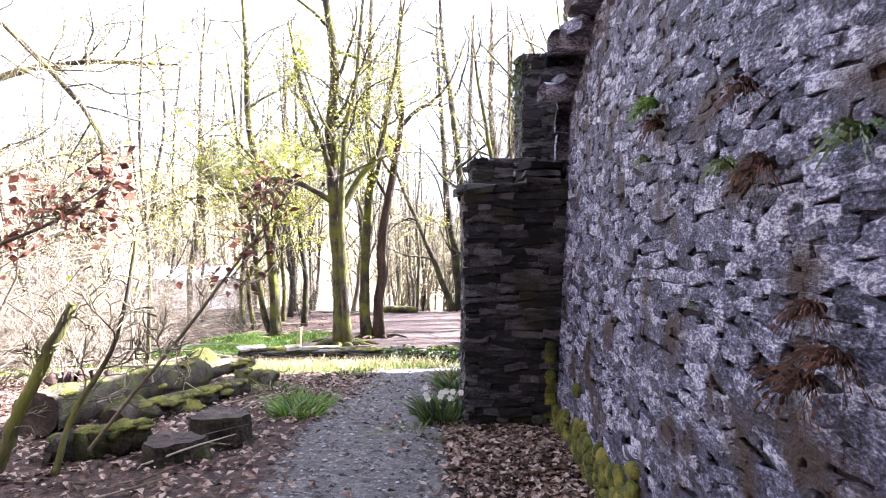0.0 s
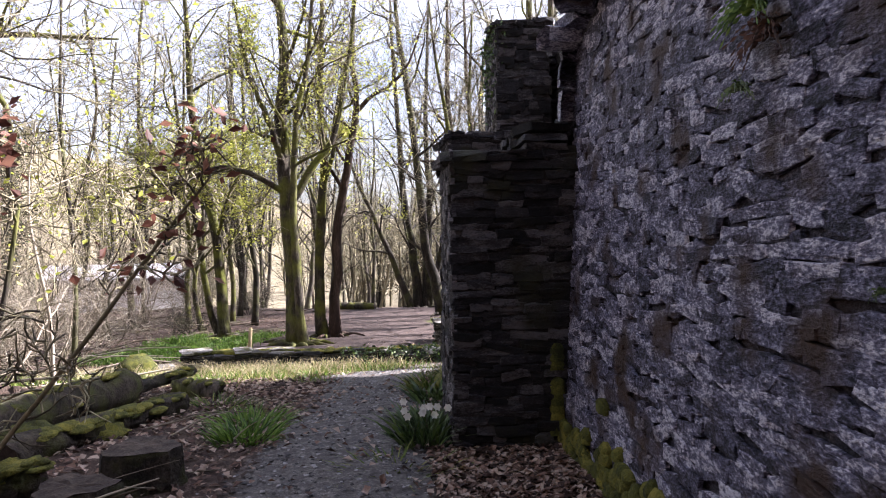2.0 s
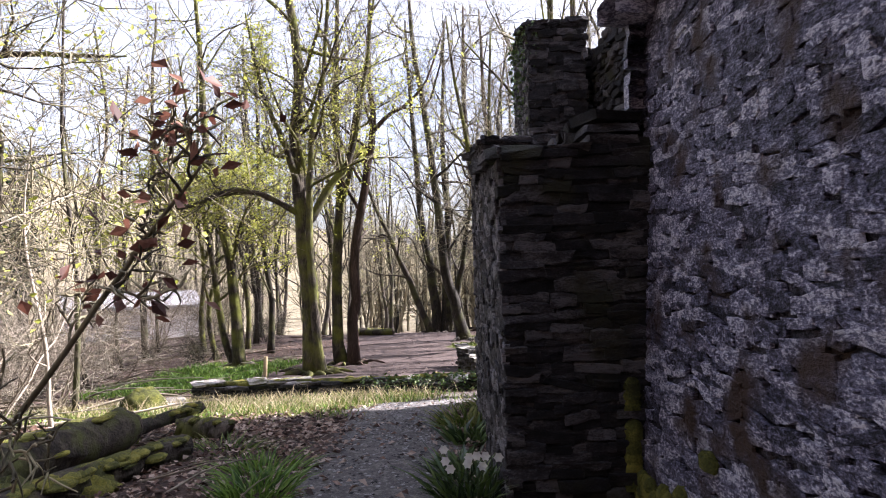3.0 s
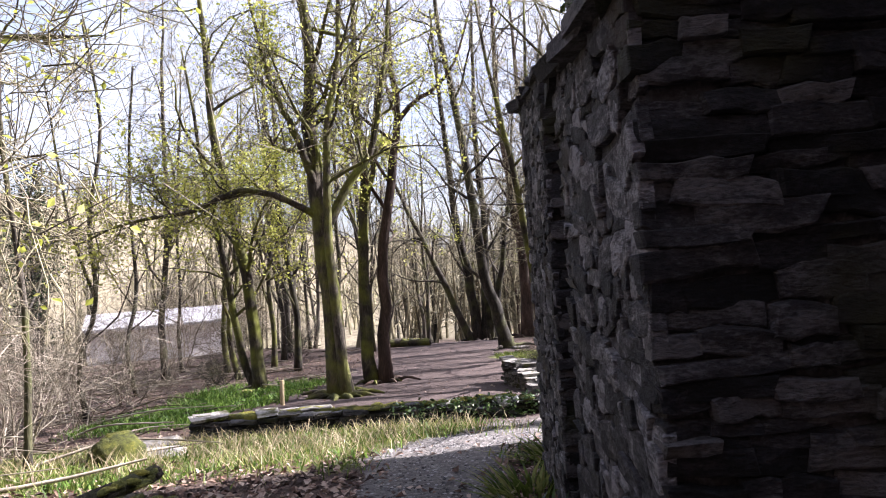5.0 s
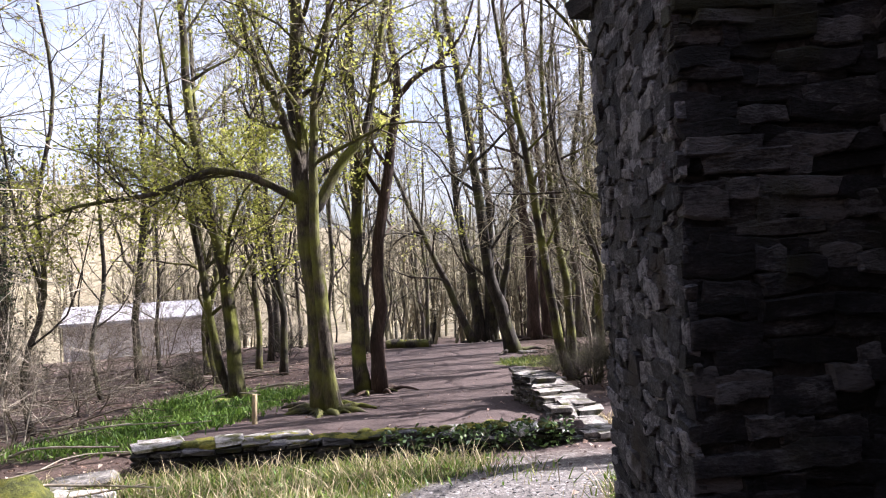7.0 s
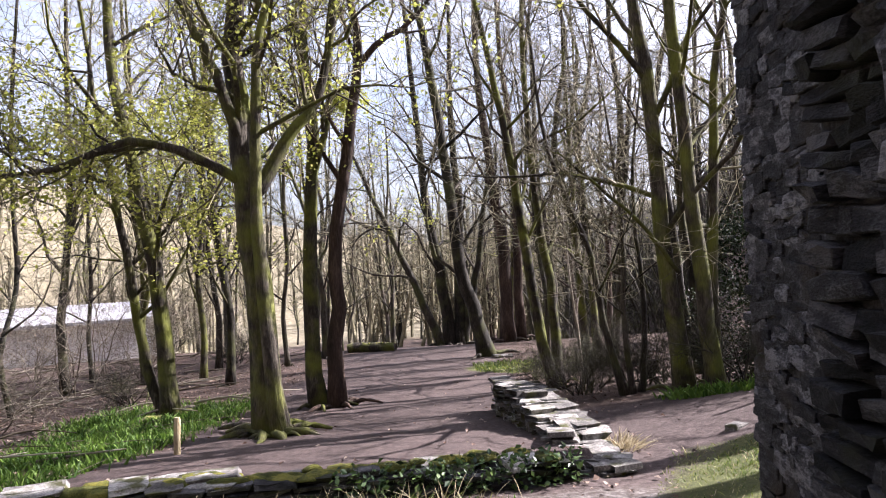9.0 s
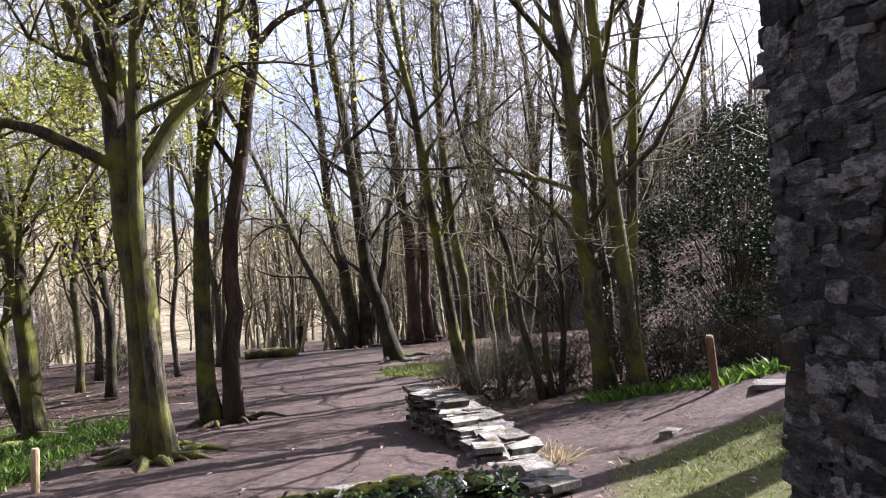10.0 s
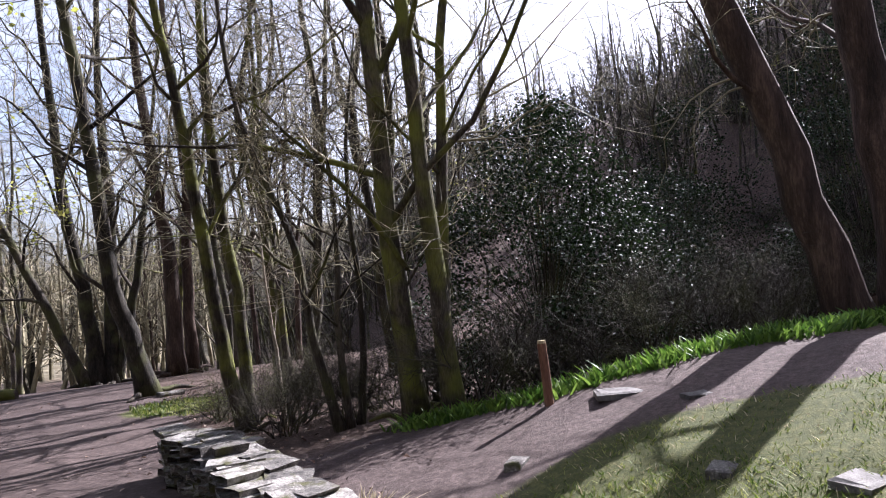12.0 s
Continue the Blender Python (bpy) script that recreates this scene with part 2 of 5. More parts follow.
# ---- mesh helpers ----
def mesh_of(name, verts, faces, mat, smooth_shade=False):
    me = bpy.data.meshes.new(name)
    me.from_pydata([tuple(v) for v in verts] if not isinstance(verts, np.ndarray) else verts.tolist(), [], faces)
    me.materials.append(mat)
    if smooth_shade:
        me.polygons.foreach_set("use_smooth", [True] * len(me.polygons))
    me.update()
    return me


def part(name, me, parent=None, label="", m=None):
    ob = new(name, me)
    if parent:
        ob.parent = parent
    if m is not None:
        ob.matrix_basis = m
    if label:
        ob["label"] = label
    return ob


class Soup:
    """Gathers many small shapes for one mesh."""
    def __init__(self):
        self.v, self.f, self.count = [], [], 0

    def add(self, verts, faces):
        self.v.append(np.asarray(verts, float))
        by = {}
        for q in faces:
            by.setdefault(len(q), []).append(q)
        for q in by.values():
            self.f.append(np.asarray(q, int) + self.count)
        self.count += len(verts)

    def add_arrays(self, verts, arrays):
        self.v.append(verts)
        self.f += [q + self.count for q in arrays]
        self.count += len(verts)

    def take(self, other):
        if other.count:
            self.add_arrays(np.concatenate(other.v), other.f)

    def mesh(self, name, mat, smooth_shade=False):
        me = bpy.data.meshes.new(name)
        if self.count:
            verts = np.concatenate(self.v)
            loops = np.concatenate([q.ravel() for q in self.f])
            totals = np.concatenate([np.full(len(q), q.shape[1]) for q in self.f])
            me.vertices.add(len(verts))
            me.vertices.foreach_set("co", verts.ravel())
            me.loops.add(len(loops))
            me.loops.foreach_set("vertex_index", loops)
            me.polygons.add(len(totals))
            me.polygons.foreach_set("loop_start", np.concatenate([[0], np.cumsum(totals)[:-1]]))
            me.polygons.foreach_set("loop_total", totals)
            me.polygons.foreach_set("use_smooth", np.full(len(totals), smooth_shade))
            me.update(calc_edges=True)
        me.materials.append(mat)
        return me


RINGS = {}


def ring_faces(n, sides, cap):
    key = (n, sides, cap)
    if key not in RINGS:
        quads = np.array([(i * sides + j, i * sides + (j + 1) % sides, (i + 1) * sides + (j + 1) % sides, (i + 1) * sides + j) for i in range(n - 1) for j in range(sides)])
        RINGS[key] = [quads] + ([np.array([tuple(range(sides - 1, -1, -1)), tuple((n - 1) * sides + j for j in range(sides))])] if cap else [])
    return RINGS[key]


CIRCLES = {k: (np.cos(np.arange(k) * 2 * math.pi / k)[None, :, None], np.sin(np.arange(k) * 2 * math.pi / k)[None, :, None]) for k in range(3, 16)}


def tube(soup, pts, radii, sides, cap=True):
    pts, radii = np.asarray(pts, float), np.asarray(radii, float)
    n = len(pts)
    tan = np.empty_like(pts)
    tan[1:-1] = pts[2:] - pts[:-2]
    tan[0], tan[-1] = pts[1] - pts[0], pts[-1] - pts[-2]
    tan /= np.sqrt((tan * tan).sum(1))[:, None] + 1e-9
    ref = np.array([1.0, 0.13, 0.07]) if abs(tan[0][0]) < 0.8 else np.array([0.05, 1.0, 0.1])
    u = np.stack([tan[:, 1] * ref[2] - tan[:, 2] * ref[1], tan[:, 2] * ref[0] - tan[:, 0] * ref[2], tan[:, 0] * ref[1] - tan[:, 1] * ref[0]], 1)
    u /= np.sqrt((u * u).sum(1))[:, None] + 1e-9
    w = np.stack([tan[:, 1] * u[:, 2] - tan[:, 2] * u[:, 1], tan[:, 2] * u[:, 0] - tan[:, 0] * u[:, 2], tan[:, 0] * u[:, 1] - tan[:, 1] * u[:, 0]], 1)
    c, s = CIRCLES[sides]
    ring = pts[:, None, :] + radii[:, None, None] * (c * u[:, None, :] + s * w[:, None, :])
    soup.add_arrays(ring.reshape(-1, 3), ring_faces(n, sides, cap))


def spline(points, n):
    """Catmull-Rom through the points."""
    p = np.asarray(points, float)
    q = np.vstack([2 * p[0] - p[1], p, 2 * p[-1] - p[-2]])
    out = []
    for s in np.linspace(0, len(p) - 1.0001, n):
        i, t = int(s), s - int(s)
        a, b, c, d = q[i], q[i + 1], q[i + 2], q[i + 3]
        out.append(0.5 * (2 * b + (c - a) * t + (2 * a - 5 * b + 4 * c - d) * t * t + (3 * b - a - 3 * c + d) * t ** 3))
    return np.array(out)


def unit_rows(a):
    return a / (np.sqrt((a * a).sum(1))[:, None] + 1e-9)


def leaf_quads(soup, rng, centres, size, flat=0.0, droop=0.0):
    """Small pointed leaves, folded on the midrib."""
    c = np.asarray(centres, float)
    n = len(c)
    s = (size * rng.uniform(0.6, 1.3, n))[:, None]
    d = rng.normal(size=(n, 3))
    d[:, 2] = d[:, 2] * (1 - flat) - droop
    d = unit_rows(d)
    w = unit_rows(np.cross(d, rng.normal(size=(n, 3)) * (1 - flat) + np.array([0, 0, flat])))
    up = np.cross(w, d)
    v = np.stack([c, c + d * s * 0.5 + w * s * 0.3 + up * s * 0.08, c + d * s, c + d * s * 0.5 - w * s * 0.3 + up * s * 0.08], 1).reshape(-1, 3)
    i = np.arange(n)[:, None] * 4
    soup.add_arrays(v, [np.concatenate([i + np.array([[0, 1, 2]]), i + np.array([[0, 2, 3]])])])


# ---- lie of the land ----
def lerp_table(t, v):
    if v <= t[0][0]: return t[0][1]
    for (a, p), (b, q) in zip(t, t[1:]):
        if v <= b:
            s = (v - a) / (b - a)
            return p + (q - p) * s
    return t[-1][1]


def smooth(a, b, v):
    s = min(1.0, max(0.0, (v - a) / (b - a)))
    return s * s * (3 - 2 * s)
LOWER = ((-40, 0.6), (0, 0.0), (4, -0.03), (6.5, -0.07), (8, -0.2), (9.5, -0.38), (12, -0.66), (14, -0.98), (15.5, -1.12), (20, -1.38), (23, -1.55), (28, -1.68), (33, -1.76), (38, -2.45), (50, -4.2), (80, -6.0), (400, -8.0))
UPPER = ((14, -0.80), (15.3, -0.86), (19, -1.28), (23, -1.55))


def wall_line(x): return 15.0 + 0.14 * (x + 4.0)
# raised out of view: behind to dim the piers, far right to shade the slope
SKY_RIDGE = ((-180, 33.0), (-140, 32.0), (-105, 16.0), (-75, 9.0), (-40, 8.5), (-26, 8.0), (-12, 5.0), (0, 2.6), (8, 3.6), (16, 5.2), (34, 8.6), (50, 14.5), (60, 20.0), (75, 28.0), (110, 28.0), (140, 28.0), (180, 33.0))


def ground_z(x, y):
    z = lerp_table(LOWER, y)
    z += 0.5 * smooth(-3, -9, x) * smooth(30, 38, y) * smooth(70, 50, y)
    # terrace held up by the low wall
    if -4.05 < x < 1.3 and wall_line(x) + 0.2 < y < 23:
        z = lerp_table(UPPER, y)
    # fall to the left, bank to the right
    z -= 0.03 * min(40.0, max(0.0, -4.5 - x))
    z += 0.85 * smooth(1.5, 7.5, x) * smooth(8, 12, y) * smooth(23, 17, y)
    # hills; behind and far right they are unseen and added to block light
    r, az = math.hypot(x, y - 10), math.degrees(math.atan2(x, y - 10))
    e = math.tan(math.radians(lerp_table(SKY_RIDGE, az)))
    k = max(smooth(4, 26, az), smooth(-95, -135, az))
    near, far = 90 - 75 * k, 230 - 168 * k
    z += (e * far + 4.0) * smooth(near, far, r)
    return z


def path_mask(x, y):
    """How far a point lies inside the gravel path, 0 to 1."""
    line = ((-1.0, -6.0), (-0.6, 2.0), (-0.5, 6.0), (-0.5, 8.5), (-0.45, 11.5), (0.2, 13.6), (1.5, 15.9), (3.0, 17.5), (4.3, 17.5), (5.4, 16.8), (6.3, 15.9), (8.0, 14.0), (12.0, 11.0))
    best = 9.0
    for (x0, y0), (x1, y1) in zip(line, line[1:]):
        t = max(0.0, min(1.0, ((x - x0) * (x1 - x0) + (y - y0) * (y1 - y0)) / ((x1 - x0) ** 2 + (y1 - y0) ** 2)))
        best = min(best, math.hypot(x - x0 - t * (x1 - x0), y - y0 - t * (y1 - y0)))
    width = 0.48 + 0.3 * smooth(10, 13, y)
    return smooth(width + 0.35, width - 0.25, best)


def land_cover(x, y):
    """gravel, earth, green, far."""
    wob = noise.noise((x * 0.7, y * 0.7, 3.0)) * 0.6
    gravel = path_mask(x + wob * 0.3, y + wob * 0.3)
    earth = smooth(15.0, 15.4, y) * smooth(-4.6, -3.8, x - 0.12 * (y - 16) + wob) * smooth(1.9, 1.3, x - 0.02 * (y - 16) + wob * 0.5) * smooth(45, 34, y)
    earth = max(earth, smooth(14.6, 15.6, y) * smooth(1.0, 1.6, x) * smooth(20.6, 19.4, y + wob) * smooth(9, 6, x))
    green = smooth(10.5, 11.6, y + wob - 0.25 * min(0.0, x + 3.0)) * smooth(15.3, 15.1, y) * smooth(-9, -6, x) * smooth(1.2, 0.0, x + wob)
    edge = lerp_table(((0.8, 13.0), (1.4, 14.8), (2.5, 16.7), (3.8, 16.7), (4.7, 16.3), (5.4, 15.7), (6.0, 15.2), (8.0, 13.2)), x)
    green = max(green, smooth(11.3, 12.2, y) * smooth(edge + 0.1, edge - 0.3, y + wob * 0.4) * smooth(0.5, 1.0, x) * 0.95)
    green = max(green, smooth(16, 17, y) * smooth(24.5, 22, y) * smooth(-7.2, -6, x + wob) * smooth(-3.6, -4.4, x - 0.1 * (y - 17)))
    verge = lerp_table(((3.2, 20.2), (4.0, 19.5), (4.6, 18.65), (5.9, 17.85), (6.9, 17.2), (9.5, 16.8)), x)
    green = max(green, smooth(0.55, 0.15, abs(y - verge + wob * 0.3)) * smooth(3.2, 3.8, x))
    green = max(green, smooth(0.8, 0.2, math.hypot(x - 1.9, y - 26.5) - 0.6))
    r = math.hypot(x, y - 10)
    gravel *= 1 - 0.55 * smooth(13, 15.5, y)
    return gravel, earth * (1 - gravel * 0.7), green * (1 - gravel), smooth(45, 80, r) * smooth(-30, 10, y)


def axis(lo, hi, fine_lo, fine_hi, step):
    a, s, v = [], step, fine_hi
    while v < hi:
        s *= 1.13; v += s; a.append(v)
    b, s, v = [], step, fine_lo
    while v > lo:
        s *= 1.13; v -= s; b.append(v)
    return b[::-1] + list(np.arange(fine_lo, fine_hi + step / 2, step)) + a


def build_ground():
    xs, ys = axis(-700, 700, -7, 9, 0.12), axis(-500, 900, -1, 24, 0.12)
    verts, cover = [], []
    for y in ys:
        for x in xs:
            near = 1 if -20 < x < 25 and -10 < y < 50 else 0
            z = ground_z(x, y)
            if near:
                z += 0.035 * noise.noise((x * 1.3, y * 1.3, 0.0)) + 0.012 * noise.noise((x * 5, y * 5, 4.0))
            else:
                z += 0.6 * noise.noise((x * 0.05, y * 0.05, 0.0))
            verts.append((x, y, z))
            cover.append(land_cover(x, y))
    w = len(xs)
    faces = [(j * w + i, j * w + i + 1, (j + 1) * w + i + 1, (j + 1) * w + i) for j in range(len(ys) - 1) for i in range(w - 1)]
    me = mesh_of("ground", verts, faces, GROUND, True)
    for k, name in enumerate(("gravel", "earth", "green", "far")):
        at = me.attributes.new(name, "FLOAT", "POINT")
        at.data.foreach_set("value", [c[k] for c in cover])
    return tagged(new("ground", me), "brown woodland floor with gravel path, leaf litter and grass", "ground", kind="structure")


build_ground()


# ---- masonry ----
def unit_stone(seed):
    """A rough block, 1 x 1 x 1, its face towards -y, with worn edges."""
    rng = np.random.default_rng(seed)
    j = lambda s: rng.uniform(-s, s)
    outer = [(-0.5 + j(0.05), 0, -0.5 + j(0.1)), (0.5 + j(0.05), 0, -0.5 + j(0.1)), (0.5 + j(0.05), 0, 0.5 + j(0.1)), (-0.5 + j(0.05), 0, 0.5 + j(0.1))]
    v = [(x, 0.9, z) for x, y, z in outer] + [(x, -0.28 + j(0.14), z) for x, y, z in outer]
    for x, y, z in outer:
        v.append((x * (0.86 + j(0.07)), -0.5 + j(0.16), z * (0.74 + j(0.14))))
    v.append((j(0.2), -0.58 + j(0.12), j(0.2)))
    f = []
    for i in range(4):
        k = (i + 1) % 4
        f += [(i, k, 4 + k, 4 + i), (4 + i, 4 + k, 8 + k, 8 + i), (8 + i, 8 + k, 12)]
    f.append((3, 2, 1, 0))
    return np.array(v), f


def unit_slate(seed):
    """A split slab of slate seen end on: ragged long outline, chipped in two terraces, its face towards -y."""
    rng = np.random.default_rng(seed + 900)
    u = lambda s: rng.uniform(-s, s)
    top = [(x + u(0.06), 0.5 + u(0.13) - 0.55 * abs(x) ** 3) for x in (0.5, 0.18, -0.18, -0.5)]
    low = [(x + u(0.06), -0.5 + u(0.13) + 0.55 * abs(x) ** 3) for x in (-0.5, -0.18, 0.18, 0.5)]
    ring = top + low
    n = len(ring)
    tilt, roll = u(0.3), u(0.22)
    split, step = u(0.3), u(0.22)
    face = lambda x, z: -0.5 + tilt * x + roll * z + (step if x + 0.5 * z > split else 0.0) + u(0.07)
    v = [(x, 0.9, z) for x, z in ring] + [(x, face(x, z) + 0.16, z) for x, z in ring]
    v += [(x * 0.95, face(x, z), z * 0.84) for x, z in ring]
    v += [(x, face(x, 0.0), u(0.12)) for x in (0.26 + u(0.1), -0.26 + u(0.1))]
    f = []
    for i in range(n):
        k = (i + 1) % n
        f += [(i, k, n + k, n + i), (n + i, n + k, 2 * n + k, 2 * n + i)]
    a, b, c = 2 * n, 3 * n, 3 * n + 1
    f += [(a, a + 1, b), (a + 1, a + 2, c, b), (a + 2, a + 3, c), (a + 3, a + 4, c), (a + 4, a + 5, c), (a + 5, a + 6, b, c), (a + 6, a + 7, b), (a + 7, a, b)]
    return np.array(v), f


STONES = [unit_stone(s) for s in range(16)]
SLATES = [unit_slate(s) for s in range(28)]


def stone_meshes(mat, prefix, shapes=STONES):
    return [mesh_of(prefix, v, f, mat) for v, f in shapes]


def lay_face(rng, origin, along, length, height_at, base_at, course, stone, depth, tilt, batter=0.0, gap=0.014, proud=0.03, twist=2.5, jitter=0.0):
    """Courses of stones over one wall face. Gives 4x4 matrices. along: unit vector in plan; the face looks to its right hand."""
    along = Vector((along[0], along[1], 0)).normalized()
    outward = Vector((along.y, -along.x, 0))
    out, z = [], -0.35
    while z < 6.0:
        h = rng.uniform(*course)
        s = rng.uniform(-0.015, 0.01)
        while s < length - 0.03:
            w = min(rng.uniform(*stone), max(0.06, length - s + 0.01))
            hh = h * rng.uniform(0.8, 1.15)
            cs, cz = s + w / 2, z + h / 2 + jitter * h * rng.normal()
            if base_at(cs) - 0.1 < cz < height_at(cs):
                k = proud * rng.uniform(-0.8, 1.0)
                p = Vector(origin) + along * cs + outward * (k - batter * cz) + Vector((0, 0, cz))
                d = depth * rng.uniform(0.8, 1.2)
                rot = Matrix((( along.x, -outward.x, 0), (along.y, -outward.y, 0), (0, 0, 1))).to_4x4()
                t = Matrix.Rotation(radians(rng.normal() * tilt), 4, "Y") @ Matrix.Rotation(radians(rng.normal() * twist), 4, "Z") @ Matrix.Rotation(radians(rng.normal() * twist), 4, "X")
                out.append(Matrix.Translation(p) @ rot @ t @ Matrix.Diagonal((w - gap, d, hh - gap, 1)))
            s += w
        z += h
    return out


def set_stones(rng, matrices, parent, meshes, mat, singly, name="stone", shapes=STONES):
    """The first `singly` stones become parts; the rest is joined."""
    for m in matrices[:singly]:
        part(name, meshes[int(rng.integers(len(meshes)))], parent, "", m)
    if len(matrices) > singly:
        soup = Soup()
        for m in matrices[singly:]:
            v, f = shapes[int(rng.integers(len(shapes)))]
            a = np.array(m)
            soup.add(v @ a[:3, :3].T + a[:3, 3], f)
        tagged(part("stonework", soup.mesh("stonework", mat), parent), kind="stuff")


def core(name, corners, height_at_corner, base, mat, parent):
    """A solid core behind the stones; corners in plan, each with its own height."""
    n = len(corners)
    v = [(x, y, base) for x, y in corners] + [(x, y, h) for (x, y), h in zip(corners, height_at_corner)]
    f = [(i, (i + 1) % n, n + (i + 1) % n, n + i) for i in range(n)] + [tuple(range(n - 1, -1, -1)), tuple(range(n, 2 * n))]
    return part(name, mesh_of(name, v, f, mat), parent)


RUIN_STONES = stone_meshes(SLATE, "stone", SLATES)
PIER_STONES = stone_meshes(SHADE_DARK_SLATE, "stone", SLATES)
FLANK_STONES = stone_meshes(FLANK_SLATE, "stone", SLATES)
CAP_STONES = stone_meshes(CAP_STONE, "stone", SLATES)


def thing(name, label, category, where=(0, 0, 0), group="", kind=""):
    ob = new(name)
    ob.location = where
    return tagged(ob, label, category, group, kind)


def top_of_main(y):
    return lerp_table(((-9, 3.6), (-4, 4.3), (0, 4.4), (3, 4.2), (4.5, 3.6), (5.7, 2.9), (6.2, 2.62), (6.6, 2.45)), y)


def build_main_wall():
    rng = np.random.default_rng(11)
    ob = thing("wall_ruin", "tall blue-grey slate rubble wall with ferns and moss", "wall", kind="structure")
    x0, y0, y1 = 0.85, -9.0, 6.56
    ys = np.linspace(y0, y1, 24)
    v, f = [], []
    for y in ys:
        t = top_of_main(y) - 0.12
        v += [(x0 - 0.001, y, -0.6), (x0 - 0.001 + 0.05 * t, y, t), (x0 + 1.3, y, t + 0.05), (x0 + 1.3, y, -0.6)]
    for i in range(len(ys) - 1):
        for j in range(4):
            k = (j + 1) % 4
            f.append((4 * i + j, 4 * i + k, 4 * i + 4 + k, 4 * i + 4 + j))
    n = 4 * (len(ys) - 1)
    f += [(3, 2, 1, 0), (n, n + 1, n + 2, n + 3)]
    part("rubble_core", mesh_of("rubble_core", v, f, WALL_MORTAR), ob)
    length = y1 - y0
    split = 7.0
    mats = lay_face(rng, (x0, y1, 0), (0, -1), split, lambda s: top_of_main(y1 - s) + 0.02, lambda s: ground_z(x0, y1 - s), (0.02, 0.055), (0.05, 0.25), 0.013, 9, batter=0.05, gap=-0.014, proud=0.004, twist=2.0, jitter=0.35)
    rest = lay_face(rng, (x0, y1 - split, 0), (0, -1), length - split, lambda s: top_of_main(y1 - split - s) + 0.02, lambda s: ground_z(x0, y1 - split - s), (0.04, 0.1), (0.1, 0.36), 0.035, 10, batter=0.05, gap=-0.008, proud=0.01)
    mats.sort(key=lambda m: abs(m.translation.y - 4.2) + 0.3 * abs(m.translation.z - 1.3))
    set_stones(rng, mats + rest, ob, RUIN_STONES, SLATE, 300, shapes=SLATES)
    # broken end of the upper wall
    end = lay_face(rng, (x0 + 1.3, y1, 0), (-1, 0), 1.3, lambda s: 2.45, lambda s: 1.8, (0.06, 0.13), (0.12, 0.3), 0.06, 9, proud=0.02)
    caps = []
    for y in np.arange(y0, y1, 0.16):
        for x in np.arange(x0 + 0.1, x0 + 1.2, 0.3):
            p = Matrix.Translation((x + rng.uniform(-0.08, 0.08), y, top_of_main(y) - 0.06)) @ Matrix.Rotation(rng.uniform(0, 6), 4, "Z")
            caps.append(p @ Matrix.Diagonal((rng.uniform(0.16, 0.34), 0.2, rng.uniform(0.06, 0.15), 1)))
    set_stones(rng, end + caps, ob, RUIN_STONES, SLATE, 0, shapes=SLATES)
    return ob


def build_pier(seed, x0, x1, y0, y1, top, label, name="wall_pier", course=(0.03, 0.065), step=None, base=-0.6, singly=300):
    """A pier whose front looks to -y and whose flank looks to -x."""
    rng = np.random.default_rng(seed)
    ob = thing(name, label, "wall", kind="structure")
    inset = 0.006
    core("rubble_core", [(x0 + inset, y0 + inset), (x1, y0 + inset), (x1, y1 - inset), (x0 + inset, y1 - inset)], [top - 0.05] * 4, base, MORTAR, ob)
    g = lambda s: ground_z(x0, y0)
    h = lambda s: top + 0.01
    # front runs from the far side towards the path: along -x would look to +y, so along +x
    front = lay_face(rng, (x0, y0, 0), (1, 0), x1 - x0, h, g, course, (0.05, 0.26), 0.04, 4, gap=-0.01, proud=0.014, twist=3, jitter=0.2)
    flank = lay_face(rng, (x0, y1, 0), (0, -1), y1 - y0, h, g, (0.025, 0.08), (0.05, 0.2), 0.02, 10, gap=-0.016, proud=0.008, twist=3, jitter=0.3)
    back = lay_face(rng, (x1, y1, 0), (-1, 0), x1 - x0, h, g, course, (0.12, 0.36), 0.1, 4, proud=0.025)
    tops = []
    for y in np.arange(y0 + 0.08, y1, 0.17):
        for x in np.arange(x0 + 0.1, x1, 0.24):
            zz = top - 0.015 + rng.uniform(-0.02, 0.02)
            if step and x > step[0]:
                for k in range(int((step[1]) / 0.06)):
                    tops.append(Matrix.Translation((x, y, zz + 0.06 * (k + 1))) @ Matrix.Rotation(rng.uniform(-0.3, 0.3), 4, "Z") @ Matrix.Diagonal((0.27, 0.19, 0.055, 1)))
            tops.append(Matrix.Translation((x, y, zz)) @ Matrix.Rotation(rng.uniform(-0.4, 0.4), 4, "Z") @ Matrix.Diagonal((rng.uniform(0.22, 0.34), 0.2, rng.uniform(0.05, 0.08), 1)))
    front.sort(key=lambda m: abs(m.translation.z - 1.0))
    flank.sort(key=lambda m: abs(m.translation.z - 1.0))
    # flank paler than front: the difference in light is in the colours
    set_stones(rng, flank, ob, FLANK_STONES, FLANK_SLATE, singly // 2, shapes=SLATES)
    set_stones(rng, front + back + tops, ob, PIER_STONES, SHADE_DARK_SLATE, singly // 2, shapes=SLATES)
    return ob


build_main_wall()
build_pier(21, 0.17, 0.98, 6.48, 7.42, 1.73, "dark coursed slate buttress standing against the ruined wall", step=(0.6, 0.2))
build_pier(22, 0.34, 1.0, 8.95, 9.95, 2.2, "slate pier with a shade-dark front and paler weathered flank", course=(0.035, 0.08))
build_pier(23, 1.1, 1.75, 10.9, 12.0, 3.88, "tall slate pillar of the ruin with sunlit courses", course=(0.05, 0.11))


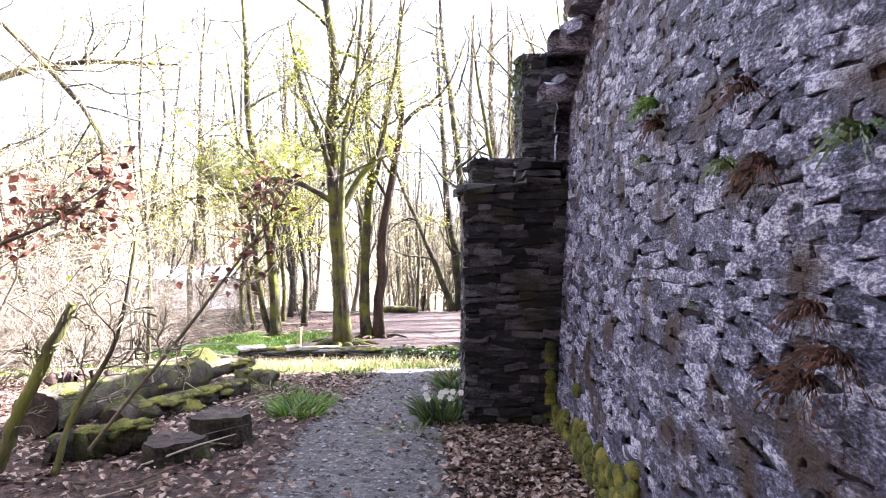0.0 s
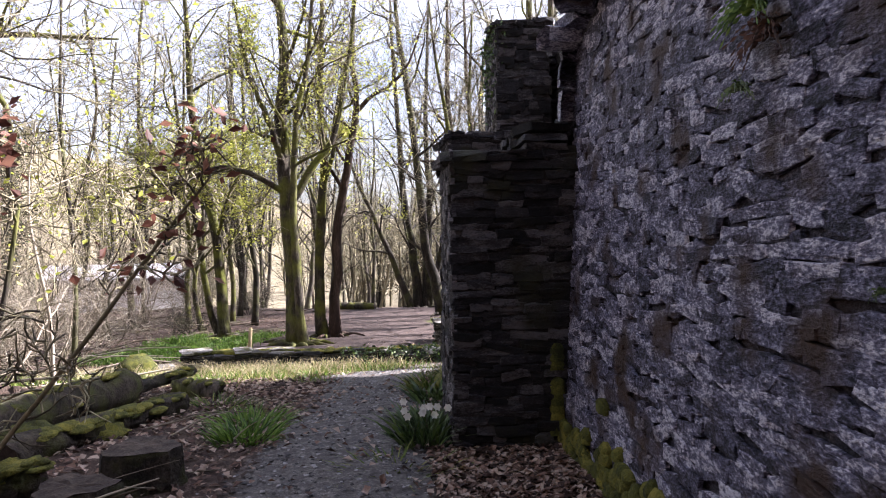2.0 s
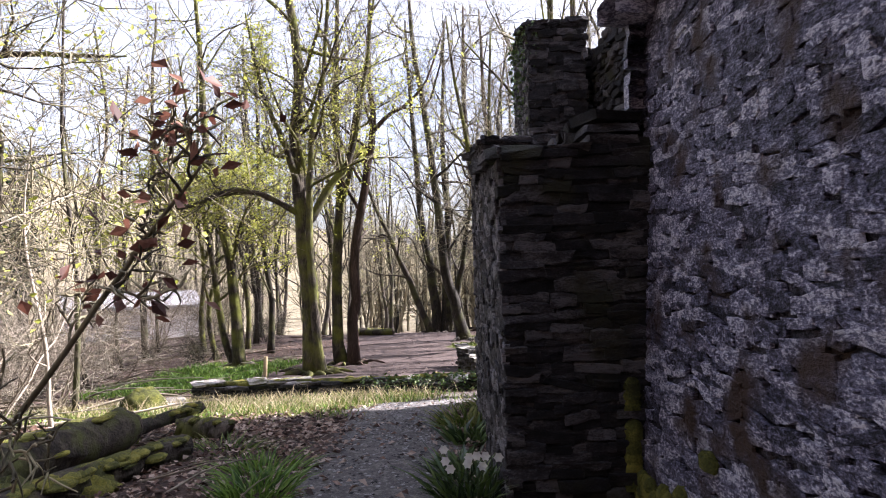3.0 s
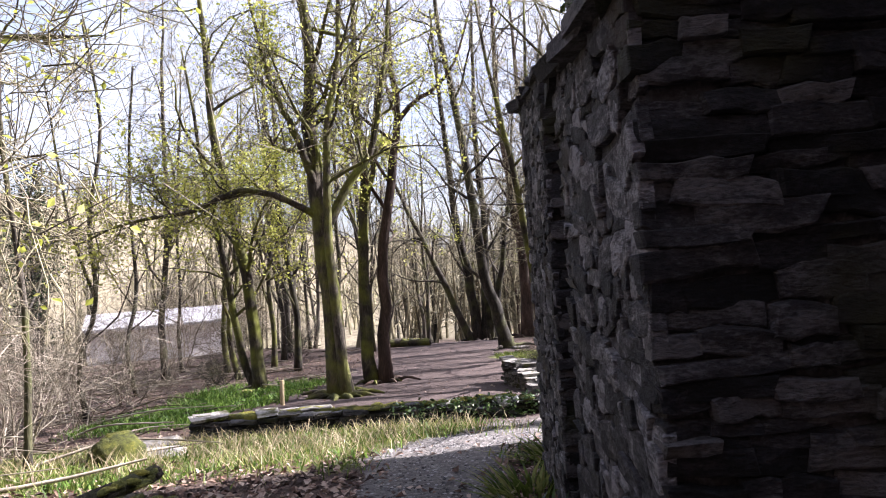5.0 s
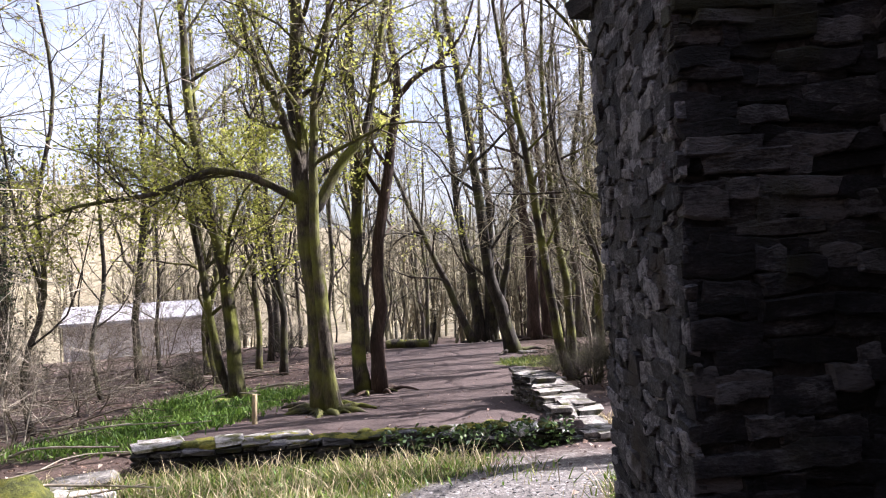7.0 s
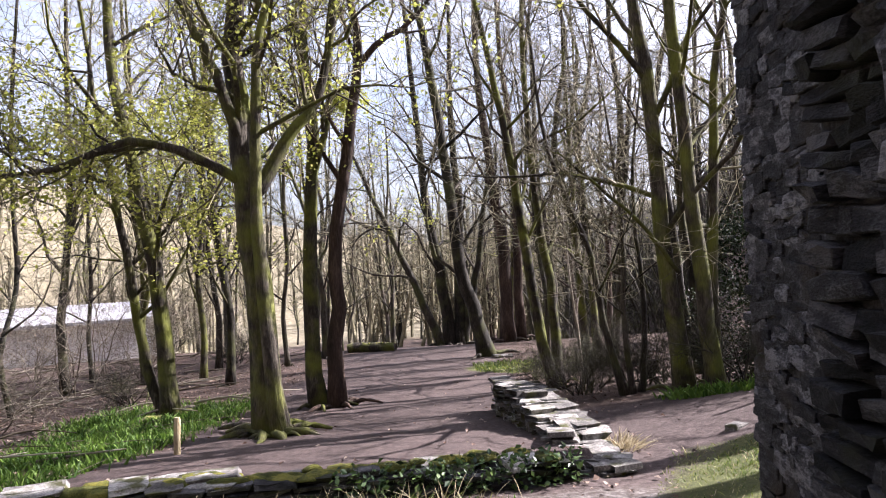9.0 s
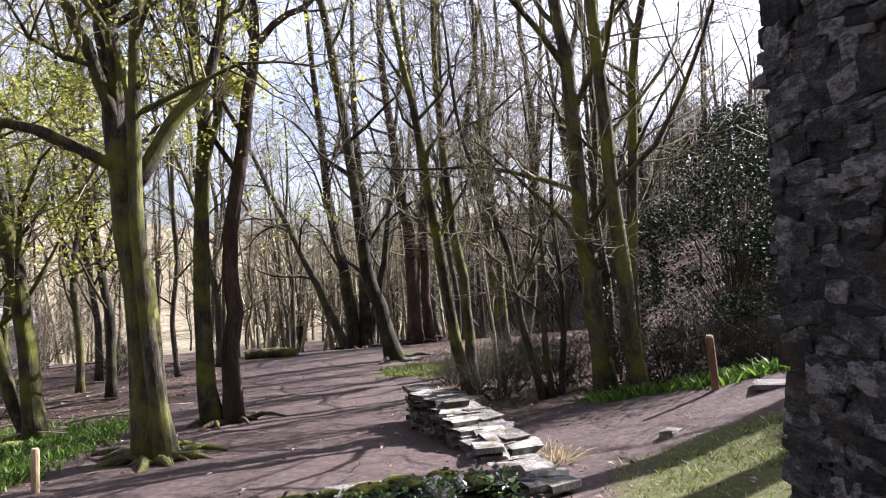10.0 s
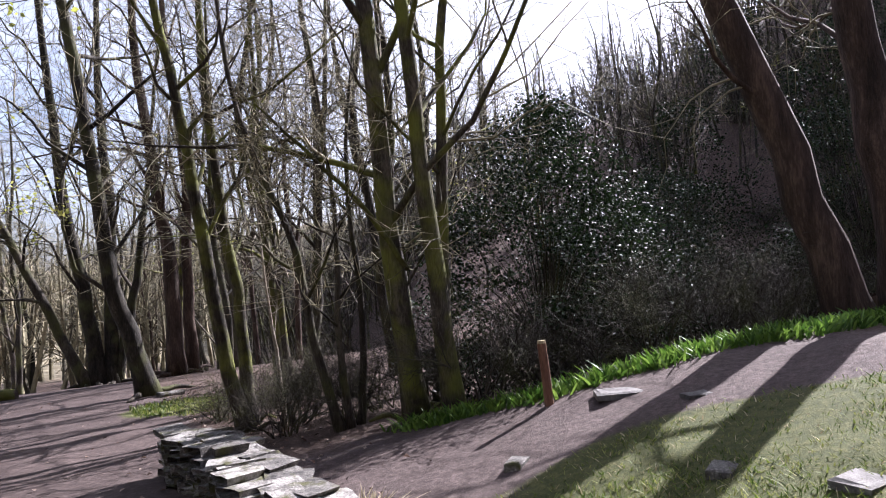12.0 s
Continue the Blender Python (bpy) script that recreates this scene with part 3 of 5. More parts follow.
def build_back_walls():
    rng = np.random.default_rng(31)
    ob = thing("wall_recess", "low dark slate wall linking the ruin's piers", "wall", kind="structure")
    core("rubble_core", [(0.98, 6.6), (2.2, 6.6), (2.2, 11.2), (0.98, 11.2)], [1.9] * 4, -0.7, MORTAR, ob)
    m = lay_face(rng, (0.95, 11.2, 0), (0, -1), 4.6, lambda s: 1.95, lambda s: -0.3, (0.05, 0.11), (0.12, 0.34), 0.1, 6)
    set_stones(rng, m, ob, PIER_STONES, SHADE_DARK_SLATE, 160, shapes=SLATES)
    ob = thing("wall_gable", "ivy-topped slate wall running back from the pillar", "wall", kind="structure")
    core("rubble_core", [(1.75, 11.15), (6.2, 11.15), (6.2, 11.85), (1.75, 11.85)], [3.6, 3.3, 3.3, 3.6], -0.7, MORTAR, ob)
    m = lay_face(rng, (1.75, 11.12, 0), (1, 0), 4.4, lambda s: 3.65 - 0.08 * s, lambda s: -0.3, (0.05, 0.11), (0.12, 0.34), 0.1, 5)
    b = lay_face(rng, (6.2, 11.88, 0), (-1, 0), 4.4, lambda s: 3.3 + 0.08 * s, lambda s: -0.5, (0.05, 0.11), (0.12, 0.34), 0.1, 5)
    set_stones(rng, m + b, ob, PIER_STONES, SHADE_DARK_SLATE, 200, shapes=SLATES)


build_back_walls()


def build_inner_wall():
    rng = np.random.default_rng(33)
    # hidden from the walker; added at the height that shades the logs
    ob = thing("wall_inner", "unseen higher slate wall added to shade the fallen logs", "wall", kind="structure")
    core("rubble_core", [(1.9, 6.7), (2.9, 6.7), (2.9, 11.1), (1.9, 11.1)], [3.9, 3.9, 3.5, 3.5], -0.7, MORTAR, ob)
    m = lay_face(rng, (1.88, 11.1, 0), (0, -1), 4.4, lambda s: 3.55 + 0.08 * s, lambda s: 2.0, (0.05, 0.11), (0.12, 0.34), 0.06, 8)
    set_stones(rng, m, ob, PIER_STONES, SHADE_DARK_SLATE, 0, shapes=SLATES)


build_inner_wall()


def build_shade_wall():
    rng = np.random.default_rng(34)
    # out of view; added so that its shadow edge crosses the grass and path
    ob = thing("wall_return", "unseen slate wall added to cast shade over the grass", "wall", kind="structure")
    core("rubble_core", [(4.5, 11.86), (5.3, 11.86), (5.3, 13.6), (4.5, 13.6)], [4.1] * 4, -1.2, MORTAR, ob)
    m = lay_face(rng, (4.48, 13.6, 0), (0, -1), 1.7, lambda s: 4.12, lambda s: -1.0, (0.05, 0.11), (0.12, 0.34), 0.06, 8)
    m += lay_face(rng, (5.3, 13.62, 0), (-1, 0), 0.8, lambda s: 4.12, lambda s: -1.0, (0.05, 0.11), (0.12, 0.34), 0.06, 8)
    set_stones(rng, m, ob, PIER_STONES, SHADE_DARK_SLATE, 60, shapes=SLATES)


build_shade_wall()


def build_low_wall():
    """The knee-high wall that holds up the terrace."""
    rng = np.random.default_rng(41)
    ob = thing("wall_low", "knee-high mossy dry stone wall edging a terrace", "wall", kind="structure")
    a, b = Vector((-4.0, 15.0, 0)), Vector((0.95, 15.69, 0))
    along = (b - a).normalized()
    top = lambda s: -0.78 - 0.02 * s + 0.02 * math.sin(3 * s) - 0.05 * smooth(2.6, 3.2, s)
    right = Vector((along.y, -along.x, 0))
    n = 12
    v, f = [], []
    for i in range(n + 1):
        s = (b - a).length * i / n
        for off, z in ((0.0, -1.5), (0.0, top(s) - 0.05), (0.34, top(s) - 0.05), (0.34, -1.5)):
            p = a + along * s - right * (off + 0.04)
            v.append((p.x, p.y, z))
    for i in range(n):
        for j in range(4):
            f.append((4 * i + j, 4 * i + (j + 1) % 4, 4 * i + 4 + (j + 1) % 4, 4 * i + 4 + j))
    f += [(3, 2, 1, 0), (4 * n, 4 * n + 1, 4 * n + 2, 4 * n + 3)]
    part("rubble_core", mesh_of("rubble_core", v, f, MORTAR), ob)
    front = []
    z = -1.25
    while z < -0.75:
        h = rng.uniform(0.05, 0.09)
        s = 0.0
        while s < (b - a).length:
            w = rng.uniform(0.14, 0.42)
            if z + h < top(s) + 0.01:
                p = a + along * (s + w / 2) + right * rng.uniform(-0.03, 0.04)
                rot = Matrix(((along.x, -right.x, 0), (along.y, -right.y, 0), (0, 0, 1))).to_4x4()
                front.append(Matrix.Translation((p.x, p.y, z + h / 2)) @ rot @ Matrix.Rotation(radians(rng.normal() * 3), 4, "Y") @ Matrix.Diagonal((w - 0.015, 0.13, h - 0.012, 1)))
            s += w
        z += h
    set_stones(rng, front, ob, PIER_STONES, SHADE_DARK_SLATE, 300, shapes=SLATES)
    s = 0.0
    caps = []
    while s < (b - a).length:
        w = rng.uniform(0.25, 0.55)
        for off in (0.06, 0.26):
            p = a + along * (s + w / 2) - right * off
            rot = Matrix(((along.x, -right.x, 0), (along.y, -right.y, 0), (0, 0, 1))).to_4x4()
            if rng.random() < (0.75 if s < 1.6 else 0.3):
                caps.append(Matrix.Translation((p.x, p.y, top(s) + rng.uniform(-0.03, 0.015))) @ rot @ Matrix.Rotation(radians(rng.normal() * 4), 4, "X") @ Matrix.Rotation(radians(rng.normal() * 12), 4, "Z") @ Matrix.Diagonal((w, 0.22, 0.05, 1)))
        s += w
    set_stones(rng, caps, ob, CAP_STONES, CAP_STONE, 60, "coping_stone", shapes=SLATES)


def build_stub_wall():
    """The short broken wall with sunlit flat stones, stepping down towards the path."""
    rng = np.random.default_rng(42)
    ob = thing("wall_stub", "short broken dry stone wall with pale sunlit top", "wall", kind="structure")
    a, b = Vector((1.32, 15.75, 0)), Vector((0.98, 19.9, 0))
    along = (b - a).normalized()
    side = Vector((along.y, -along.x, 0))
    length = (b - a).length
    ms, tops = [], []
    top = lambda s: lerp_table(((0, -1.0), (0.5, -0.94), (1.2, -0.87), (2.2, -0.8), (3.2, -0.76), (4.2, -0.8)), s) + 0.03 * math.sin(7 * s)
    rot = Matrix(((along.x, -side.x, 0), (along.y, -side.y, 0), (0, 0, 1))).to_4x4()
    z = -1.5
    while z < -0.76:
        h = rng.uniform(0.035, 0.075)
        for off in (-0.02, 0.13, 0.28):
            s = rng.uniform(-0.1, 0.1)
            while s < length:
                w = rng.uniform(0.16, 0.44)
                if z + h < top(s + w / 2) + rng.uniform(-0.05, 0.03):
                    p = a + along * (s + w / 2) + side * (off + rng.uniform(-0.04, 0.04))
                    m = Matrix.Translation((p.x, p.y, z + h / 2)) @ rot @ Matrix.Rotation(radians(rng.normal() * 5), 4, "Y") @ Matrix.Rotation(radians(rng.normal() * 13), 4, "Z") @ Matrix.Diagonal((w, 0.22, h * 1.1, 1))
                    (tops if z + 2.2 * h > top(s + w / 2) else ms).append(m)
                s += w
        z += h
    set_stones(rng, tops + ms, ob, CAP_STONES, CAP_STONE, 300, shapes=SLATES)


build_low_wall()
build_stub_wall()


# ---- trees ----
def branch(rng, soups, tips, p, d, length, r, level, spec):
    """Grows one branch and its offspring into soups[level]; tips collect the twig points for leaves."""
    n = (10, 7, 5, 3)[level]
    pts, step = [np.array(p, float)], length / (n - 1)
    d = np.array(d, float) / np.linalg.norm(d)
    for i in range(n - 1):
        d = d + rng.normal(size=3) * (0.06, 0.24, 0.3, 0.34)[level] + np.array([0, 0, spec["lift"] * (0.02, 0.1, 0.07, 0.04)[level]])
        d /= np.linalg.norm(d)
        pts.append(pts[-1] + d * step)
    pts = np.array(pts)
    t = np.linspace(0, 1, n)
    tube(soups[level], pts, r * (1 - (0.8, 0.85, 0.8, 0.6)[level] * t), (9, 6, 4, 3)[level], False)
    if level == 3:
        tips += [pts[1], pts[2]]
        return
    offspring(rng, soups, tips, pts, r, length, level, spec)


def offspring(rng, soups, tips, pts, r, length, level, spec, lo=None):
    count = spec["kids"][level]
    n = len(pts)
    lo = spec["bare"] if lo is None and level == 0 else (0.2 if lo is None else lo)
    for k in range(count):
        s = lo + (1 - lo) * (k + rng.uniform(0.1, 0.9)) / count
        i = min(n - 2, int(s * (n - 1)))
        q = pts[i] + (pts[i + 1] - pts[i]) * (s * (n - 1) - i)
        axis_dir = pts[i + 1] - pts[i]
        axis_dir = axis_dir / (np.linalg.norm(axis_dir) + 1e-9)
        side = np.cross(axis_dir, rng.normal(size=3))
        side /= np.linalg.norm(side) + 1e-9
        ang = radians(rng.uniform(*spec["spread"]))
        cd = axis_dir * math.cos(ang) + side * math.sin(ang)
        cl = length * rng.uniform(*spec["ratio"][level]) * (1.15 - 0.6 * s if level == 0 else 1.0)
        cr = max(spec["thin"], r * (1 - 0.75 * s) * rng.uniform(0.35, 0.6))
        branch(rng, soups, tips, q, cd, cl, min(cr, (9, 0.055, 0.022, 0.01)[level + 1]), level + 1, spec)


SPEC = dict(lift=0.8, kids=(11, 8, 6), bare=0.3, spread=(28, 66), ratio=((0.2, 0.44), (0.34, 0.62), (0.4, 0.75)), thin=0.006)


def flare(pts, radii, rng, roots, soup, r):
    """Root buttresses that run out from the foot."""
    for k in range(roots):
        a = 2 * math.pi * (k + rng.uniform(-0.3, 0.3)) / roots
        out = np.array([math.cos(a), math.sin(a), 0])
        base = pts[0]
        reach = r * rng.uniform(2.8, 5.6)
        bend = np.array([-out[1], out[0], 0]) * rng.normal() * r * 0.5
        line = [base + out * r * 0.5 + np.array([0, 0, r * rng.uniform(1.5, 2.6)]), base + out * r * 1.0 + np.array([0, 0, r * 0.55]), base + out * reach * 0.6 + bend + np.array([0, 0, 0.15]), base + out * reach + bend * 1.6 + np.array([0, 0, 0.07])]
        tube(soup, spline(line, 9), r * np.array([0.46, 0.44, 0.4, 0.34, 0.29, 0.25, 0.21, 0.16, 0.1]), 6, False)



def tree_meshes(seed, stems, spec, bark, twig=TWIG, leaf=None, leaves=0, leaf_size=0.06, leaf_low=0.0, leaf_high=99, roots=0, trunk_sides=10):
    """stems: rows of (points relative to the foot, foot radius, tip radius, offspring?)."""
    rng = np.random.default_rng(seed)
    soups, tips, out = [Soup(), Soup(), Soup(), Soup()], [], []
    for line, r0, r1, kids in stems:
        n = 16
        pts = spline(line, n)
        wob = rng.normal(size=(n, 3)) * r0 * 0.12
        wob[0] = 0
        pts = pts + wob
        t = np.linspace(0, 1, n)
        radii = r1 + (r0 - r1) * (1 - t) ** 0.8
        if line[0][2] < 0.1:
            radii[0] *= 1.35
            radii[1] *= 1.06
        stem = Soup()
        tube(stem, pts, radii, trunk_sides, True)
        length = float(np.sum(np.linalg.norm(np.diff(pts, axis=0), axis=1)))
        if kids:
            s2 = dict(spec, kids=(kids, *spec["kids"][1:]))
            offspring(rng, soups, tips, pts, r0, length, 0, s2)
        if roots and line[0][2] < 0.1:
            flare(pts, radii, rng, roots, stem, r0)
        kind = "trunk" if line[0][2] < 0.1 else "limb"
        out.append((kind, stem.mesh(kind, bark, True)))
    if soups[1].count:
        out.append(("framework", soups[1].mesh("framework", bark, True)))
    tw = Soup()
    for s in soups[2:]:
        tw.take(s)
    if tw.count:
        out.append(("crown", tw.mesh("crown", twig, True)))
    if leaf and tips and leaves:
        ls = Soup()
        pool = [p for p in tips if leaf_low < p[2] < leaf_high] or tips
        picks = rng.integers(len(pool), size=leaves)
        leaf_quads(ls, rng, [pool[i] + rng.normal(size=3) * 0.07 for i in picks], leaf_size, flat=0.4)
        out.append(("foliage", ls.mesh("foliage", leaf)))
    return out


def plant(name, label, meshes, x, y, turn=0.0, scale=1.0, group="", category="tree", sink=0.06):
    ob = thing(name, label, category, (x, y, ground_z(x, y) - sink), group)
    ob.rotation_euler = (0, 0, radians(turn))
    ob.scale = (scale, scale, scale)
    for part_name, me in meshes:
        p = part(part_name, me, ob)
        if part_name not in ("trunk", "limb"):
            p["kind"] = "stuff"
    return ob


def wand(dx, dy, z0, *rest):
    return [(dx, dy, z0), *rest]


# the twin-stemmed tree with spreading roots
plant("beech_tree", "tall twin-stemmed mossy tree with spreading roots and young leaves", tree_meshes(1, [
    ([(0, 0, 0), (-0.08, 0.05, 1.8), (-0.24, 0.1, 3.6), (-0.3, 0.2, 5.2), (-0.3, 0.2, 6.9), (-0.5, 0.3, 9.5), (-0.4, 0.3, 12.5)], 0.225, 0.05, 15),
    ([(0.12, -0.18, 0), (0.03, -0.22, 1.8), (-0.03, -0.2, 3.7), (0.05, -0.2, 5.3), (0.35, -0.1, 6.9), (0.6, 0, 10)], 0.11, 0.03, 9),
    ([(-0.1, 0, 3.5), (0.12, 0.1, 3.85), (0.5, 0.2, 4.45), (0.87, 0.3, 5.0), (1.1, 0.3, 6.0), (1.35, 0.4, 7.6), (1.6, 0.5, 9.6)], 0.11, 0.02, 8),
    ([(-0.2, 0.1, 3.6), (-0.75, -0.2, 4.0), (-1.6, -0.6, 4.2), (-2.5, -0.8, 3.85), (-3.6, -1.0, 3.7), (-4.6, -1.3, 3.3)], 0.078, 0.012, 16),
    ([(-0.25, 0.1, 4.2), (-0.6, -0.2, 5.4), (-1.0, -0.3, 6.4), (-1.3, -0.4, 8.2)], 0.09, 0.02, 8),
], dict(SPEC, kids=(10, 9, 6)), BARK_MOSSY, leaf=SPRING_LEAF, leaves=9500, leaf_size=0.072, leaf_low=1.2, leaf_high=8, roots=10), -2.52, 19.2)
plant("ash_tree", "slim moss-covered tree growing close beside another trunk", tree_meshes(2, [
    ([(0, 0, 0), (-0.08, 0, 1.6), (0, 0, 3.6), (0.12, 0, 5.3), (0.0, 0, 6.8), (0.1, 0.1, 9.5), (0.2, 0, 12)], 0.16, 0.03, 12),
    ([(0.02, 0, 4.2), (0.35, 0.1, 5.2), (0.5, 0.1, 6.6), (0.9, 0.2, 8.6)], 0.08, 0.02, 6)],
    SPEC, BARK_MOSSY, leaf=SPRING_LEAF, leaves=2600, leaf_size=0.075, leaf_low=2, leaf_high=6, roots=4), -2.2, 21.9)
plant("alder_tree", "red-brown barked tree with a forked upper limb", tree_meshes(3, [
    ([(0, 0, 0), (0.04, 0, 1.5), (0.12, 0, 3.2), (0.44, 0, 5.05), (0.68, 0, 6.3), (0.62, 0, 7.9), (0.7, 0.1, 11)], 0.16, 0.035, 9),
    ([(0.67, 0, 6.25), (1.05, 0, 6.65), (1.6, 0.1, 7.0), (2.15, 0.2, 7.7), (2.7, 0.3, 9.3)], 0.07, 0.015, 8)],
    SPEC, BARK_RED, leaf=SPRING_LEAF, leaves=900, leaf_size=0.075, leaf_low=2, leaf_high=6, roots=5), -1.88, 21.9)
plant("hazel_tree", "mossy leaning tree with fresh yellow-green leaves", tree_meshes(4, [
    ([(0, 0, 0), (-0.05, 0, 1.4), (-0.3, 0, 3.6), (-0.75, 0, 6.2), (-0.9, 0.1, 8.5), (-1.0, 0, 11)], 0.17, 0.03, 14),
    ([(-0.12, 0.1, 0), (-0.45, 0.1, 1.2), (-0.75, 0.1, 3.4), (-1.1, 0.1, 5.5), (-1.5, 0.2, 8.5)], 0.11, 0.02, 11)],
    SPEC, BARK_MOSSY, leaf=SPRING_LEAF, leaves=8500, leaf_size=0.078, leaf_low=0.8, leaf_high=6, roots=3), -4.9, 22.0)
plant("oak_tree", "dark slender leaning tree beside the woodland path", tree_meshes(5, [
    ([(0, 0, 0), (-0.3, 0, 1.3), (-0.6, 0, 2.6), (-0.88, 0, 5.1), (-1.2, 0, 8.3), (-1.6, 0, 11), (-1.7, 0, 14)], 0.23, 0.04, 13)], SPEC, BARK_GREY, roots=3), 1.6, 29.2)
plant("oak_tree", "clump of dark stems fanning out from one foot at the crest", tree_meshes(6, [
    ([(0, 0, 0), (-0.2, 0, 2), (-0.6, 0, 5), (-0.9, 0, 9), (-1.2, 0, 14)], 0.24, 0.04, 10),
    ([(0.3, 0, 0), (0.4, 0, 2), (0.5, 0, 5), (0.4, 0, 9), (0.6, 0, 14)], 0.22, 0.04, 10),
    ([(-0.3, 0, 0), (-1.1, 0, 2), (-2.0, 0, 4.2), (-2.9, 0, 6.3), (-3.6, 0, 8.0)], 0.16, 0.03, 10),
    ([(0.4, 0, 0), (1.0, 0, 2.4), (1.5, 0, 5.5), (2.1, 0, 10)], 0.16, 0.03, 9)], SPEC, BARK_GREY, roots=4), 0.85, 34.5)
plant("oak_tree", "pair of straight brown trunks at the wood's edge", tree_meshes(7, [
    ([(0, 0, 0), (0, 0, 3), (-0.3, 0, 6), (-0.6, 0, 10), (-0.5, 0, 14)], 0.24, 0.04, 11),
    ([(0.5, 0.6, 0), (0.55, 0.6, 3), (0.6, 0.5, 6), (0.3, 0.5, 10), (0.2, 0.5, 14)], 0.18, 0.04, 10)], SPEC, BARK_RED, roots=3), 2.75, 33.2)
plant("hazel_tree", "thin mossy leaning stem rising beside the earth path", tree_meshes(8, [
    ([(0, 0, 0), (-0.3, 0, 1.45), (-0.54, 0, 3.6), (-0.78, 0, 5.4), (-1.08, 0, 7.0), (-1.4, 0, 9.6)], 0.12, 0.025, 11),
    ([(0.2, 0.6, 0), (0.1, 0.6, 2), (-0.1, 0.6, 4), (-0.2, 0.6, 6.5), (-0.1, 0.6, 9.5)], 0.11, 0.025, 10)], SPEC, BARK_MOSSY, roots=2), 2.25, 22.6)
plant("hazel_tree", "cluster of thin dark stems in the brambles", tree_meshes(9, [
    ([(0, 0, 0), (-0.3, 0, 1.3), (-0.5, 0, 2.6), (-1.1, 0.1, 4.4), (-1.3, 0.1, 6.5)], 0.07, 0.015, 8),
    ([(0.15, 0, 0), (0.05, 0, 1.3), (0.1, 0, 3), (-0.1, 0, 5.4)], 0.06, 0.012, 8),
    ([(0.3, 0.1, 0), (0.45, 0.1, 1.5), (0.35, 0.1, 3.5), (0.6, 0.1, 5.5)], 0.06, 0.012, 8)], SPEC, BARK_GREY), 3.1, 20.9)
plant("oak_tree", "tall mossy double trunk standing in shade", tree_meshes(10, [
    ([(0, 0, 0), (-0.15, 0, 1.5), (-0.23, 0, 2.7), (-0.32, 0, 5.0), (-0.55, 0, 6.6), (-0.6, 0, 10), (-0.8, 0, 14)], 0.16, 0.04, 12),
    ([(0.35, -0.4, 0), (0.2, -0.4, 1.8), (0.1, -0.4, 3.4), (-0.05, -0.4, 5.9), (-0.1, -0.4, 9), (0.1, -0.4, 13)], 0.14, 0.04, 12),
    ([(0.6, 0.2, 0), (0.62, 0.2, 2), (0.75, 0.2, 3.6), (0.85, 0.2, 5.0), (1.15, 0.2, 7), (1.2, 0.2, 10)], 0.11, 0.03, 10),
    ([(-0.05, -0.1, 2.0), (-0.7, -0.3, 2.8), (-1.4, -0.5, 3.4), (-2.0, -0.6, 3.9)], 0.04, 0.01, 8)], SPEC, BARK_MOSSY, roots=3), 3.85, 20.1)
plant("pine_tree", "thick red-brown leaning trunk at the edge of the slope", tree_meshes(11, [
    ([(0, 0, -0.3), (-0.6, 0.33, 2.2), (-1.4, 0.76, 4.8), (-2.2, 1.2, 7.5), (-3.0, 1.6, 11)], 0.3, 0.08, 7)], SPEC, BARK_RED, roots=4), 9.3, 17.6)
plant("pine_tree", "massive red-brown trunk leaning beside another", tree_meshes(12, [
    ([(0, 0, -0.3), (-0.2, 0.1, 2.2), (-0.5, 0.27, 4.8), (-0.9, 0.5, 8), (-1.2, 0.6, 12)], 0.34, 0.08, 7)], SPEC, BARK_RED, roots=4), 9.9, 17.2)
plant("birch_sapling", "pale bare sapling among brambles", tree_meshes(13, [([(0, 0, 0), (-0.05, 0, 1.0), (-0.15, 0, 2.0), (-0.2, 0.1, 3.4)], 0.035, 0.008, 7)], dict(SPEC, kids=(7, 4, 3)), PALE_TWIG, PALE_TWIG), 2.66, 22.0)
big_left = tree_meshes(14, [
    ([(0, 0, 0), (0.1, 0, 3), (0.1, 0, 7), (0.3, 0, 12)], 0.3, 0.06, 12),
    ([(0.1, 0, 5.6), (1.6, 0, 6.1), (3.2, -0.2, 6.2), (4.9, -0.3, 6.1)], 0.1, 0.015, 10),
    ([(0.1, 0, 4.6), (1.5, -2.5, 5.9), (3.6, -5.0, 5.9), (5.6, -5.6, 4.2), (5.75, -5.6, 3.2)], 0.055, 0.02, 20)], SPEC, BARK_MOSSY, leaf=SPRING_LEAF, leaves=1800, leaf_size=0.07, leaf_low=2)
plant("oak_tree", "old mossy tree reaching drooping limbs over the clearing", big_left, -9.9, 15.4)

